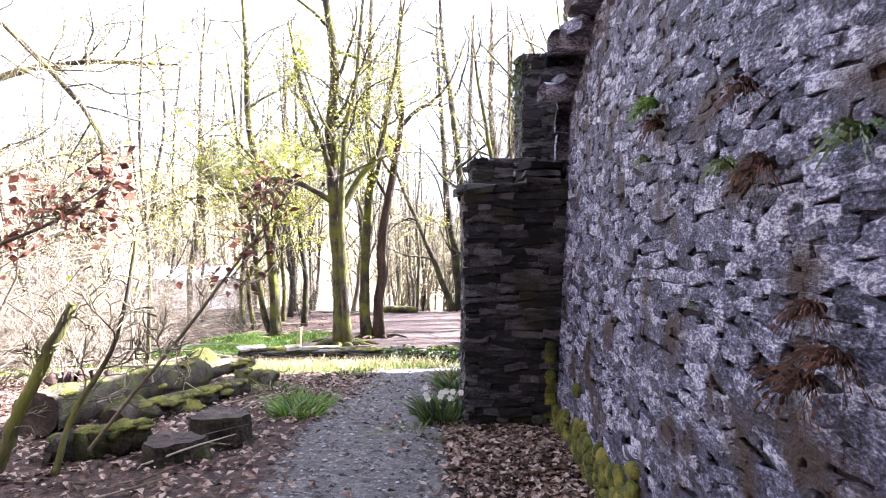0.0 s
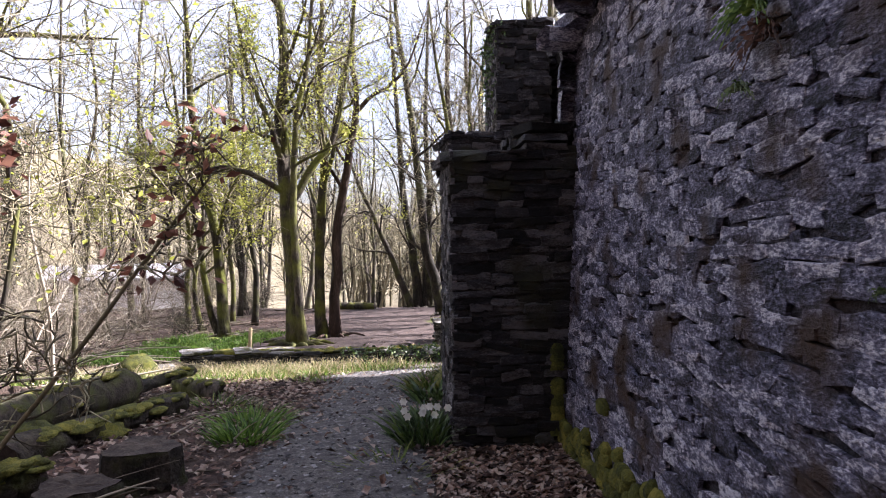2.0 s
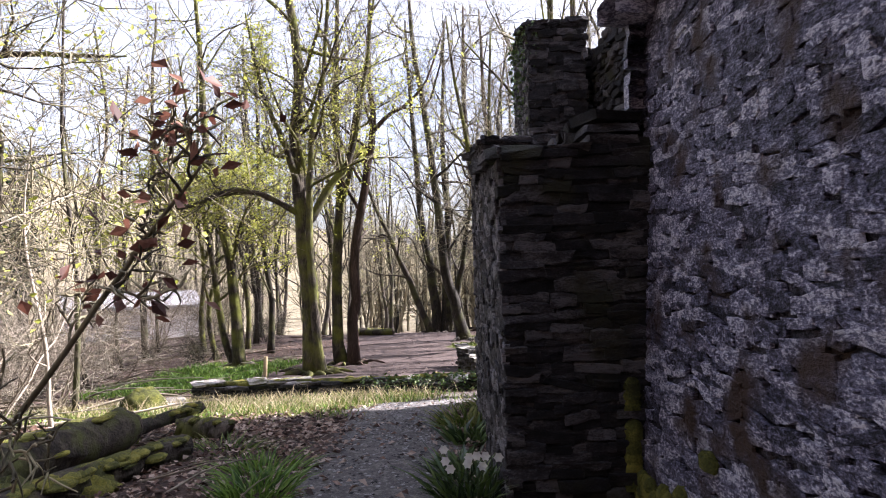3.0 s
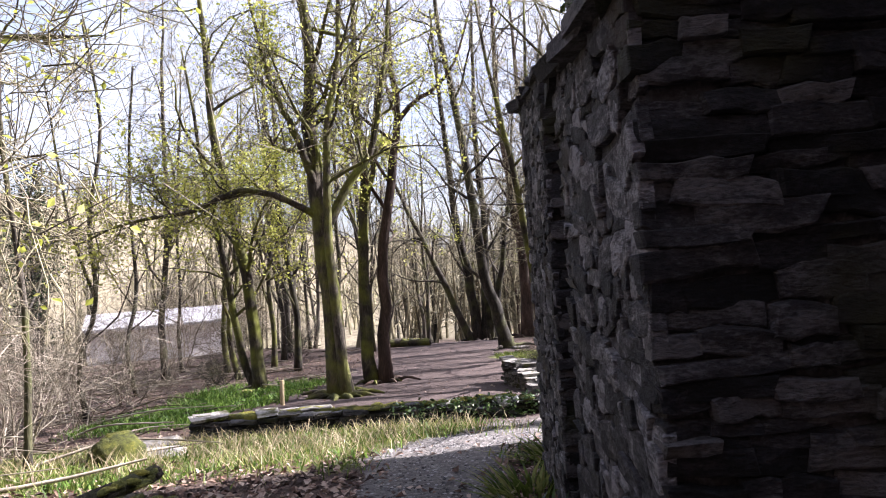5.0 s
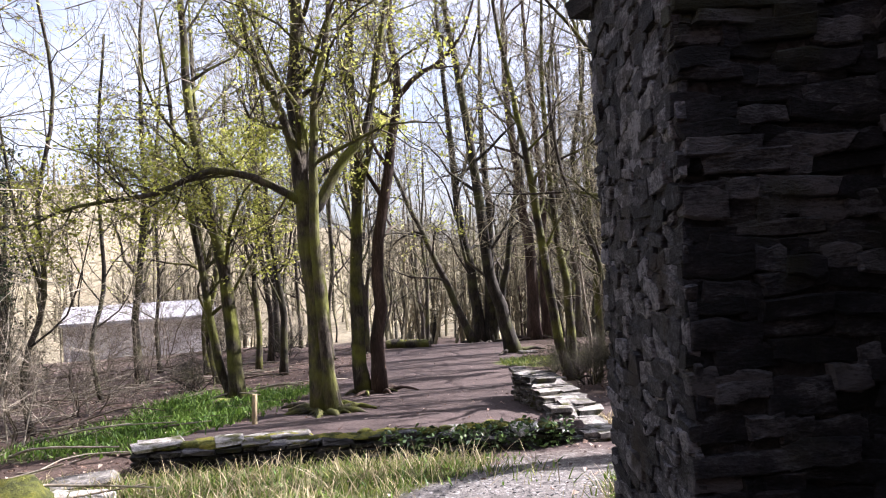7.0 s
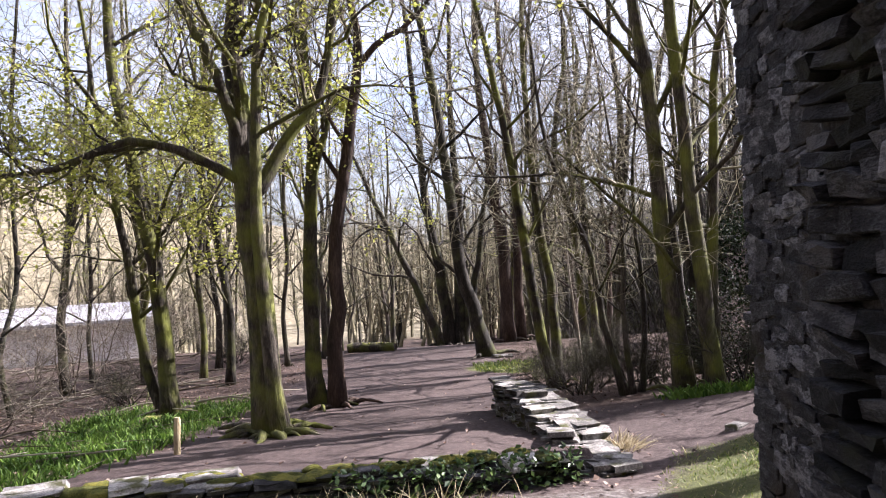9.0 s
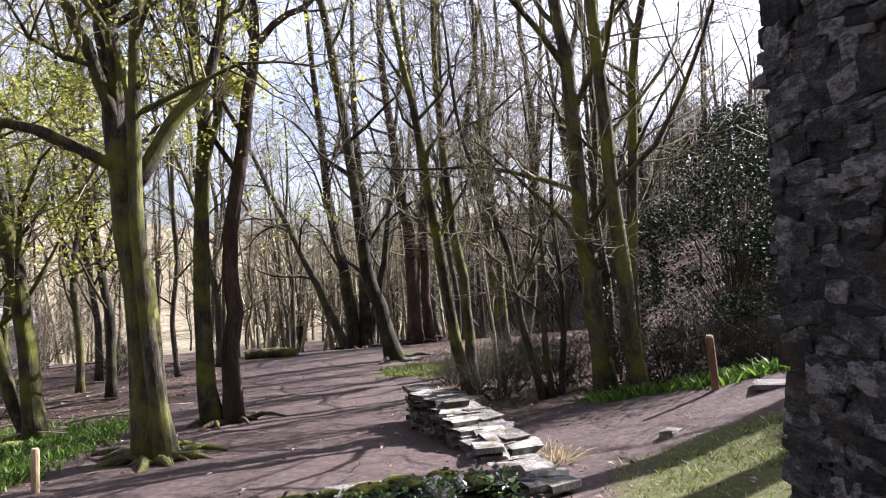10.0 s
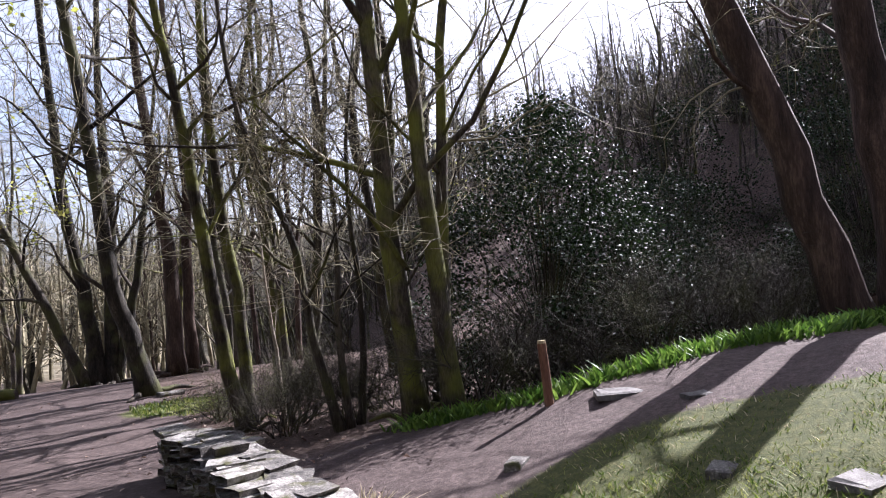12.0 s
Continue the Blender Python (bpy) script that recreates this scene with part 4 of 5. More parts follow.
# woodland trees, built in a few kinds and planted many times
def wood_kind(seed, bark, h, r, kids, leaf=0):
    rng = np.random.default_rng(seed)
    lean = rng.normal(size=2) * 0.5
    line = [(0, 0, 0)] + [(lean[0] * t + rng.normal() * 0.3 * t ** 0.6, lean[1] * t + rng.normal() * 0.3 * t ** 0.6, h * t) for t in (0.15, 0.3, 0.5, 0.75, 1.0)]
    stems = [(line, r, 0.03, kids)]
    if rng.random() < 0.55:
        f = 0.12 + 0.3 * rng.random()
        q = np.array(line[1]) if f < 0.2 else np.array(line[2])
        a = rng.uniform(0, 6.28)
        stems.append(([tuple(q), (q[0] + 0.5 * math.cos(a), q[1] + 0.5 * math.sin(a), q[2] + h * 0.2), (q[0] + 0.9 * math.cos(a), q[1] + 0.9 * math.sin(a), q[2] + h * 0.55)], r * 0.6, 0.02, max(5, kids - 4)))
    return tree_meshes(seed + 100, stems, dict(SPEC, kids=(kids + 3, 7, 5), bare=0.22), bark, leaf=SPRING_LEAF if leaf else None, leaves=leaf, leaf_size=0.09, roots=2, trunk_sides=7)


KINDS = [wood_kind(s, b, h, r, k, lf) for s, b, h, r, k, lf in ((1, BARK_GREY, 13, 0.13, 11, 0), (2, BARK_MOSSY, 11, 0.1, 10, 450), (3, BARK_GREY, 14, 0.16, 11, 0), (4, BARK_GREY, 10, 0.075, 9, 0), (5, BARK_MOSSY, 12, 0.12, 11, 0), (6, BARK_GREY, 9, 0.06, 8, 350), (7, BARK_RED, 13, 0.12, 10, 0))]
KIND_LABELS = ("tall grey-brown bare woodland tree", "slender mossy woodland tree with few young leaves", "large bare grey-brown forest tree", "thin bare woodland sapling tree", "mossy green-barked woodland tree with bare crown", "thin young tree with sparse spring leaves", "reddish-barked bare woodland tree")
FIRST = {}


def wood_tree(kind, x, y, turn, scale):
    z = ground_z(x, y) - 0.08
    if kind not in FIRST:
        FIRST[kind] = plant("woodland_tree", KIND_LABELS[kind], KINDS[kind], x, y, turn, scale, "woodland trees", sink=0.08)
        return
    ob = copy_thing(FIRST[kind], pose(x, y, z, 0, 0, turn))
    ob.scale = (scale, scale, scale)


def plant_wood():
    rng = np.random.default_rng(77)
    for x, y, k, s in ((-6.4, 25.4, 1, 0.9), (-6.0, 27.8, 4, 0.8), (-4.9, 26.2, 0, 0.85), (-9.6, 29.5, 3, 0.9), (-4.1, 29.5, 3, 1.0), (-3.2, 31.0, 0, 0.9), (3.6, 25.5, 4, 0.9), (4.6, 27.0, 2, 0.9), (5.5, 23.6, 0, 0.85), (5.0, 30, 4, 1.0), (3.0, 27.5, 3, 1.1),
                       (-7.5, 19, 3, 0.8), (-8.5, 23.5, 5, 1.0), (-7.0, 13.5, 5, 0.8), (-6.2, 10.8, 3, 0.7), (-9.0, 11.5, 3, 0.8), (6.5, 26.5, 2, 0.9), (4.4, 33.5, 0, 1.0), (6.2, 35, 2, 1.0), (3.4, 37, 4, 0.9)):
        wood_tree(k, x, y, float(rng.uniform(0, 360)), s)
    placed = []
    tries = 0
    while len(placed) < 120 and tries < 6000:
        tries += 1
        az = radians(rng.uniform(-58, 75))
        r = rng.uniform(15, 75)
        x, y = r * math.sin(az), 10 + r * math.cos(az)
        if y < 24 and x < 12 and x > -11:
            continue
        if abs(x + 0.2 - 0.05 * (y - 20)) < 2.6 and y < 42:
            continue
        if -24 < x < -10 and 30 < y < 44:
            continue
        if az < radians(-18) and (r > 45 or rng.random() < 0.5):
            continue
        if (r < 27 and az > radians(35)) or (r < 22 and az > radians(8)):
            continue
        if any((x - a) ** 2 + (y - b) ** 2 < (1.3 + 0.025 * r) ** 2 for a, b in placed):
            continue
        placed.append((x, y))
        small = 1 - 0.45 * smooth(26, 40, math.degrees(az))
        wood_tree(int(rng.integers(len(KINDS))), x, y, float(rng.uniform(0, 360)), small * float(rng.uniform(0.75, 1.15)))
    for x, y, k, s in ((19, 30, 2, 1.0), (24, 27, 0, 1.0), (28, 33, 4, 1.0), (31, 25, 2, 1.1), (26, 21, 0, 0.9), (33, 30, 6, 1.0), (22, 35, 0, 1.1), (38, 22, 2, 1.0), (36, 36, 4, 1.0), (30, 40, 0, 1.0)):
        wood_tree(k, x, y, float(rng.uniform(0, 360)), 0.6 * s)
    # unseen trees added behind and beside the walker to throw shade on the walls
    for x, y, k, s in ((-12, 4, 2, 1.0), (-9, -3, 0, 1.0), (-5, -9, 4, 1.0), (-14, -2, 4, 1.1), (-11, -8, 2, 1.0), (-16, 6, 0, 1.1), (-7, -14, 2, 1.1), (-1, -13, 0, 1.0), (-3, -18, 4, 1.1), (3, -16, 2, 1.1), (-18, -6, 6, 1.1), (-13, -15, 0, 1.1), (-20, 1, 2, 1.1), (-17, 10, 4, 1.0), (-9, -20, 6, 1.1), (1, -22, 0, 1.1), (-22, -12, 2, 1.2)):
        wood_tree(k, x, y, float(rng.uniform(0, 360)), s)


plant_wood()


def far_wood():
    """Bare trees too far off to tell apart, over the hills. Sun and shade are put into the bark colour: pale on the
    sunny side of the valley, dark on the shaded slope.
    """
    rng = np.random.default_rng(99)
    sunny, shaded, n = Soup(), Soup(), 0
    while n < 2200:
        az = rng.uniform(-62, 95)
        r = 44 + 186 * rng.random() ** 1.7 if az < 12 else rng.uniform(30, 75)
        if az < -6 and noise.noise((az * 0.09, r * 0.012, 2.0)) < (0.12 if r > 60 else -0.1):
            continue
        x, y = r * math.sin(radians(az)), 10 + r * math.cos(radians(az))
        if -25 < x < -9 and y < 50:
            continue
        z, h = ground_z(x, y) - 0.3, rng.uniform(5, 10) if az < 12 else rng.uniform(3, 6)
        n += 1
        # pale bark stands for sunlight, dark bark for the slope's shade
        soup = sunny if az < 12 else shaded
        top = np.array([x + rng.normal() * (0.6 if az < 12 else 1.3), y + rng.normal() * 0.8, z + h])
        foot = np.array([x, y, z])
        k = 0.04 + r * 0.0006 if az < 12 else 0.032
        tube(soup, [foot, (foot + top) / 2 + rng.normal(size=3) * 0.2, top], [k * 2, k * 1.4, k * 0.4], 4, False)
        for j in range(16):
            s = rng.uniform(0.2, 0.95)
            p = foot + (top - foot) * s
            d = rng.normal(size=3); d[2] = abs(d[2]) * 0.8 + 0.4
            d *= h * (0.3 if az < 12 else 0.42) * (1.15 - s) / np.linalg.norm(d)
            q = p + d
            tube(soup, [p, q], [k * 0.6, k * 0.2], 3, False)
            e = rng.normal(size=3) * h * 0.08
            tube(soup, [p + d * 0.5, p + d * 0.5 + e + d * 0.2], [k * 0.4, k * 0.15], 3, False)
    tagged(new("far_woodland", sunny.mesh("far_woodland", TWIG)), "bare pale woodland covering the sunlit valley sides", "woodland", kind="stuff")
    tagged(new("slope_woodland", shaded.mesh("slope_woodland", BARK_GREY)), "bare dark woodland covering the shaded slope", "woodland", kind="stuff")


far_wood()


# ---- shrubs and undergrowth ----
def shrub_meshes(seed, stems, height, spread, bark, r=0.018, kids=(12, 7), leaf=None, leaves=0, leaf_size=0.05):
    rng = np.random.default_rng(seed)
    soups, tips = [Soup() for _ in range(4)], []
    spec = dict(SPEC, kids=(5, kids[0], kids[1]), lift=0.6, thin=0.003)
    for k in range(stems):
        a = rng.uniform(0, 6.28)
        tilt = rng.uniform(0.1, spread)
        branch(rng, soups, tips, (rng.normal() * 0.12, rng.normal() * 0.12, 0), (math.cos(a) * tilt, math.sin(a) * tilt, 1), height * rng.uniform(0.6, 1.1), r * rng.uniform(0.6, 1.2), 1, spec)
    tw = Soup()
    for s in soups[2:]:
        tw.take(s)
    out = [("framework", soups[1].mesh("framework", bark, True)), ("crown", tw.mesh("crown", bark, True))]
    if leaf:
        ls = Soup()
        picks = rng.integers(len(tips), size=leaves)
        leaf_quads(ls, rng, [tips[i] + rng.normal(size=3) * 0.05 for i in picks], leaf_size, flat=0.2, droop=0.4)
        out.append(("foliage", ls.mesh("foliage", leaf)))
    return out


def plant_shrubs():
    rng = np.random.default_rng(5)
    kinds = [shrub_meshes(s, n, h, sp, PALE_TWIG) for s, n, h, sp in ((1, 7, 2.6, 0.8), (2, 9, 2.0, 1.1), (3, 6, 3.2, 0.6), (4, 10, 1.5, 1.4))]
    first = {}
    spots = [(-4.6, 8.0), (-5.4, 9.4), (-4.9, 10.6), (-6.2, 12.0), (-5.6, 13.6), (-7.4, 9.0), (-6.8, 15.0), (-8.2, 13.0), (-8.6, 17.0), (-6.9, 17.6), (-9.6, 20), (-7.9, 21.5), (-10.5, 24), (-8.6, 26), (-12, 19), (-12.5, 27), (-10, 31), (-5.0, 6.6), (-7, 6.2), (-6.0, 7.8), (-9.5, 14.5), (-11, 11), (-7.6, 11.0), (-14, 23), (-9, 8), (-10.5, 17.5), (-12, 31), (-16, 30), (-8, 29), (-17.5, 33), (-9.5, 36), (-7, 34), (-18, 25), (-16, 19), (-13, 14.5)]
    for x, y in spots:
        k = int(rng.integers(4))
        s, turn = float(rng.uniform(0.8, 1.25)), float(rng.uniform(0, 360))
        if k not in first:
            first[k] = plant("hazel_shrub", "bare pale-twigged shrub on the woodland floor", kinds[k], x, y, turn, s, "bare shrubs", "shrub", 0.03)
        else:
            copy_thing(first[k], pose(x, y, ground_z(x, y) - 0.03, 0, 0, turn)).scale = (s, s, s)
    # bark darker than the shrubs': shade under the trees is put into it
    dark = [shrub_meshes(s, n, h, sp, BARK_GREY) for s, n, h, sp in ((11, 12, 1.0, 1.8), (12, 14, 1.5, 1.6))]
    first = {}
    for x, y in ((2.5, 21.4), (2.9, 22.6), (3.5, 21.8), (4.6, 19.9), (5.2, 19.4), (6.2, 19.6), (7.2, 19.3), (8.2, 19.2), (4.2, 22.4), (2.1, 24.0), (3.0, 24.4), (5.0, 21.6), (7.8, 20.4), (9.2, 19.8), (10.4, 19), (11.5, 20.5), (12.5, 19), (13, 22), (14.5, 20), (15, 23.5), (16.5, 19.5), (17, 22), (11, 23), (13.5, 25), (18.5, 24.5), (19, 20.5), (10, 21.5), (8.8, 18.6), (11.8, 17.6), (13.6, 17), (20, 27), (16, 27), (22, 22.5), (-6.5, 24), (-9, 34), (-6, 31)):
        k = int(rng.integers(2))
        s, turn = float(rng.uniform(0.8, 1.25)), float(rng.uniform(0, 360))
        if k not in first:
            first[k] = plant("bramble", "tangle of bare bramble stems under the trees", dark[k], x, y, turn, s, "brambles", "bramble", 0.03)
        else:
            copy_thing(first[k], pose(x, y, ground_z(x, y) - 0.03, 0, 0, turn)).scale = (s, s, s)


plant_shrubs()


def build_holly(x, y, height, width, count, seed, label, name="holly_bush", category="bush", leaf=0.068):
    """An evergreen bush: stems, and leaves gathered in uneven clumps."""
    rng = np.random.default_rng(seed)
    ob = thing(name, label, category, (x, y, ground_z(x, y) - 0.05))
    st = Soup()
    clumps = []
    for k in range(150):
        a, t = rng.uniform(0, 6.28), 0.03 + 0.97 * rng.random() ** 1.35
        rad = width * 0.5 * (1 - 0.75 * t ** 1.7) * rng.uniform(0.5, 1.05)
        c = np.array([rad * math.cos(a), rad * math.sin(a), height * t])
        clumps.append((c, rng.uniform(0.3, 0.7)))
        tube(st, spline([(rng.normal() * 0.1, rng.normal() * 0.1, 0), (c[0] * 0.35, c[1] * 0.35, c[2] * 0.55), tuple(c)], 6), np.linspace(0.016, 0.004, 6), 4, False)
    tagged(part("framework", st.mesh("framework", BARK_GREY, True), ob), kind="stuff")
    ls = Soup()
    cs = []
    for i in range(count):
        c, r = clumps[int(rng.integers(len(clumps)))]
        d = rng.normal(size=3)
        d /= np.linalg.norm(d)
        cs.append(c + d * r * rng.uniform(0.4, 1.0) * np.array([1, 1, 0.8]))
    cs = [c for c in cs if c[2] > 0.05]
    leaf_quads(ls, rng, cs, leaf, flat=0.3)
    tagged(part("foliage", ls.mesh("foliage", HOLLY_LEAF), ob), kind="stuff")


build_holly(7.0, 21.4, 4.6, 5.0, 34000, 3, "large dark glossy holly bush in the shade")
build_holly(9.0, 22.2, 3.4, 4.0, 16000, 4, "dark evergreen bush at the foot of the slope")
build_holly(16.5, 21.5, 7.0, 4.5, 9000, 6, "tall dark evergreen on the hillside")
# thickets added here to darken the shaded slope
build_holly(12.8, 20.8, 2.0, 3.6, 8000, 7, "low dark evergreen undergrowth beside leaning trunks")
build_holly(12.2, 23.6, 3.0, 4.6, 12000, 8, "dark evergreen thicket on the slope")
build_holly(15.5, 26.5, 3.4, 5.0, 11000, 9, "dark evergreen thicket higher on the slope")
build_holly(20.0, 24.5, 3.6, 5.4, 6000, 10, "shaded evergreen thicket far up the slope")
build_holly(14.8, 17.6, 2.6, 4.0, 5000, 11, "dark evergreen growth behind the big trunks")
for x, y, tall, wide, seed in ((-14.2, 29.0, 7.5, 1.9, 31), (-18.5, 33.5, 9.0, 2.2, 32), (-15.6, 24.0, 6.0, 1.6, 33)):
    build_holly(x, y, tall, wide, 6000, seed, "ivy-clad dark tree standing among bare shrubs", "ivy_clad_tree", "tree", 0.1)
# evergreens added up the slope to keep sun off it
for x, y, tall, wide, seed in ((19.5, 29.5, 4.5, 4.5, 21), (27, 33, 5.0, 5.0, 22), (24, 27.0, 5.0, 4.5, 26)):
    build_holly(x, y, tall, wide, 6000, seed, "dark evergreen added among bare trees to shade the slope", "evergreen_tree", "tree", 0.1)



# ---- ground cover ----
def blades(rng, spots, height, width, mat, name, label, lean=0.5):
    soup = Soup()
    n = len(spots)
    p = np.array([(x, y, ground_z(x, y) - 0.02) for x, y in spots])
    h, a = (height * rng.uniform(0.5, 1.3, n))[:, None], rng.uniform(0, 6.28, n)
    s = np.stack([np.cos(a), np.sin(a), np.zeros(n)], 1) * (width * rng.uniform(0.7, 1.3, n))[:, None]
    d = np.concatenate([rng.normal(size=(n, 2)) * lean * h, h], 1)
    rise = np.array([0, 0, 0.12]) * h
    v = np.stack([p - s, p + s, p + d * 0.55 + s * 0.8 + rise, p + d * 0.55 - s * 0.8 + rise, p + d], 1).reshape(-1, 3)
    i = np.arange(n)[:, None] * 5
    soup.add_arrays(v, [i + np.array([[0, 1, 2, 3]]), i + np.array([[3, 2, 4]])])
    return tagged(new(name, soup.mesh(name, mat)), label, "grass", kind="stuff")


def scatter(rng, count, box, keep):
    out = []
    while len(out) < count:
        x, y = rng.uniform(box[0], box[1]), rng.uniform(box[2], box[3])
        if rng.random() < keep(x, y):
            out.append((x, y))
    return out


def ground_cover():
    rng = np.random.default_rng(8)
    clump = lambda x, y, s=1.2: smooth(-0.25, 0.35, noise.noise((x * s, y * s, 7.0)))
    front = lambda x, y: land_cover(x, y)[2] * (0.35 + 0.65 * clump(x, y)) if y < wall_line(x) - 0.1 else 0.0
    blades(rng, scatter(rng, 9000, (-8, 1.3, 9.6, 15.4), front), 0.13, 0.006, GRASS, "grass", "short sunlit grass before the low wall")
    blades(rng, scatter(rng, 3000, (-8, 1.3, 9.6, 15.4), front), 0.09, 0.011, LUSH, "meadow_herbs", "bright broad-leaved herbs among the grass", 0.7)
    blades(rng, scatter(rng, 2600, (-5, 1.0, 11.5, 15.4), front), 0.2, 0.004, STRAW, "dry_grass", "bleached dead grass stalks before the low wall", 0.7)
    turf_here = lambda x, y: land_cover(x, y)[2] * (0.3 + 0.7 * clump(x, y, 3.0))
    blades(rng, scatter(rng, 1800, (0.9, 7, 11.5, 16.5), turf_here), 0.05, 0.005, STRAW, "dry_turf", "tawny dead grass in the worn turf", 0.9)
    blades(rng, scatter(rng, 15000, (0.9, 7, 11.5, 16.5), lambda x, y: land_cover(x, y)[2] * (0.3 + 0.7 * clump(x, y))), 0.05, 0.005, GRASS, "turf", "short worn turf beside the ruin", 0.8)
    blades(rng, scatter(rng, 7000, (-7.5, -3.4, 16, 24), lambda x, y: land_cover(x, y)[2]), 0.13, 0.012, LUSH, "wild_garlic", "bright green ground plants along the terrace edge", 0.6)
    blades(rng, scatter(rng, 3500, (3.2, 11, 15.5, 20), lambda x, y: land_cover(x, y)[2] if y > 17.0 - 0.2 * (x - 5) else 0), 0.16, 0.02, LUSH, "verge_plants", "lush green leaves along the path's edge", 0.6)
    blades(rng, scatter(rng, 1200, (1, 3, 25, 28), lambda x, y: land_cover(x, y)[2]), 0.1, 0.012, GRASS, "grass_patch", "small green grass patch beside the earth path", 0.6)
    # fallen leaves
    def litter_here(x, y):
        g, e, gr, f = land_cover(x, y)
        return max(0.03, (1 - g * 0.93) * (1 - e * 0.93) * (1 - gr * 0.75))
    soup = Soup()
    def leafs(spots, size):
        for x, y in spots:
            z = ground_z(x, y) + 0.035 * noise.noise((x * 1.3, y * 1.3, 0.0)) + 0.014
            s, a = size * rng.uniform(0.6, 1.5), rng.uniform(0, 6.28)
            d, w = np.array([math.cos(a), math.sin(a), rng.normal() * 0.25]) * s, np.array([-math.sin(a), math.cos(a), rng.normal() * 0.25]) * s * 0.36
            c = np.array([x, y, z + rng.uniform(0, 0.015)])
            lift = np.array([0, 0, s * rng.uniform(0.05, 0.3)])
            soup.add_arrays(np.array([c - d * 0.5, c + w + lift, c + d * 0.5, c - w + lift]), [np.array([(0, 1, 2), (0, 2, 3)])])
    leafs(scatter(rng, 14000, (-4.5, 1.0, 2.5, 9.8), litter_here), 0.046)
    leafs(scatter(rng, 4000, (0.0, 0.82, 3.8, 6.6), litter_here), 0.046)
    leafs(scatter(rng, 4500, (-9, 3, 9, 30), litter_here), 0.055)
    leafs(scatter(rng, 3000, (-5.5, 1, 9.3, 12.2), litter_here), 0.065)
    tagged(new("leaf_litter", soup.mesh("leaf_litter", DEAD_LEAF)), "brown fallen leaves scattered over the ground", "leaves", kind="stuff")
    # slate chips on the path
    soup = Soup()
    for x, y in scatter(rng, 6000, (-2, 5.5, 3.5, 17.5), lambda x, y: land_cover(x, y)[0] * smooth(15.5, 13.5, y)):
        v, f = STONES[int(rng.integers(16))]
        s = rng.uniform(0.008, 0.03)
        m = pose(x, y, ground_z(x, y) + 0.03 * noise.noise((x * 1.3, y * 1.3, 0.0)) + 0.003, rng.normal() * 12 - 90, 0, rng.uniform(0, 360)) @ Matrix.Diagonal((s, s * 0.25, s * 0.7, 1))
        a = np.array(m)
        soup.add(v[4:] @ a[:3, :3].T + a[:3, 3], [tuple(i - 4 for i in q) for q in f if min(q) > 3])
    tagged(new("gravel_chips", soup.mesh("gravel_chips", PEBBLE)), "grey slate chips on the trodden path", "gravel", kind="stuff")


ground_cover()


# ---- logs, stumps, stones and posts ----
def log(name, label, a, b, r, bark, seed, category="log", cut=CUT_WOOD, moss=0):
    """A fallen log with cut ends; a, b: plan position and height of the axis above the ground."""
    rng = np.random.default_rng(seed)
    pa, pb = np.array([a[0], a[1], ground_z(a[0], a[1]) + a[2]]), np.array([b[0], b[1], ground_z(b[0], b[1]) + b[2]])
    ob = thing(name, label, category, tuple(pa))
    s = Soup()
    n = 18
    pts = np.linspace(np.zeros(3), pb - pa, n) + rng.normal(size=(n, 3)) * r * 0.07
    radii = r * (1 - 0.12 * np.linspace(0, 1, n)) * (1 + rng.normal(size=n) * 0.04)
    tube(s, pts, radii, 14, False)
    s.v[0] = s.v[0] + rng.normal(size=s.v[0].shape) * min(0.012, r * 0.09)
    part("bark", s.mesh("bark", bark, True), ob)
    for i, j in ((0, 1), (n - 1, n - 2)):
        e = Soup()
        d = (pts[i] - pts[j]) / np.linalg.norm(pts[i] - pts[j])
        tube(e, [pts[i] - d * 0.03, pts[i] + d * 0.004], [radii[i] * 0.985, radii[i] * 0.97], 12, True)
        part("cut_end", e.mesh("cut_end", cut), ob)
    if moss:
        m = Soup()
        for k in range(moss):
            t = rng.uniform(0.05, 0.95)
            c = (pb - pa) * t
            turn, girth = rng.normal() * 0.55, r * rng.uniform(0.9, 0.98)
            side = np.array([math.sin(turn) * girth, 0.0, math.cos(turn) * girth - 0.012])
            lump(m, rng, c + side, (rng.uniform(0.03, 0.07), rng.uniform(0.04, 0.13), rng.uniform(0.015, 0.03)), 4, 9)
        tagged(part("moss", m.mesh("moss", MOSS, True), ob), kind="stuff")
    return ob


def lump(soup, rng, c, size, rows=4, cols=7):
    """An uneven cushion."""
    v = [(c[0], c[1], c[2] + size[2])]
    for i in range(1, rows + 1):
        p = math.pi * 0.62 * i / rows
        for j in range(cols):
            a = 2 * math.pi * j / cols
            k = rng.uniform(0.85, 1.12)
            v.append((c[0] + size[0] * math.sin(p) * math.cos(a) * k, c[1] + size[1] * math.sin(p) * math.sin(a) * k, c[2] + size[2] * math.cos(p) * k))
    f = [(0, 1 + j, 1 + (j + 1) % cols) for j in range(cols)]
    for i in range(rows - 1):
        for j in range(cols):
            f.append((1 + i * cols + j, 1 + (i + 1) * cols + j, 1 + (i + 1) * cols + (j + 1) % cols, 1 + i * cols + (j + 1) % cols))
    soup.add(v, f)


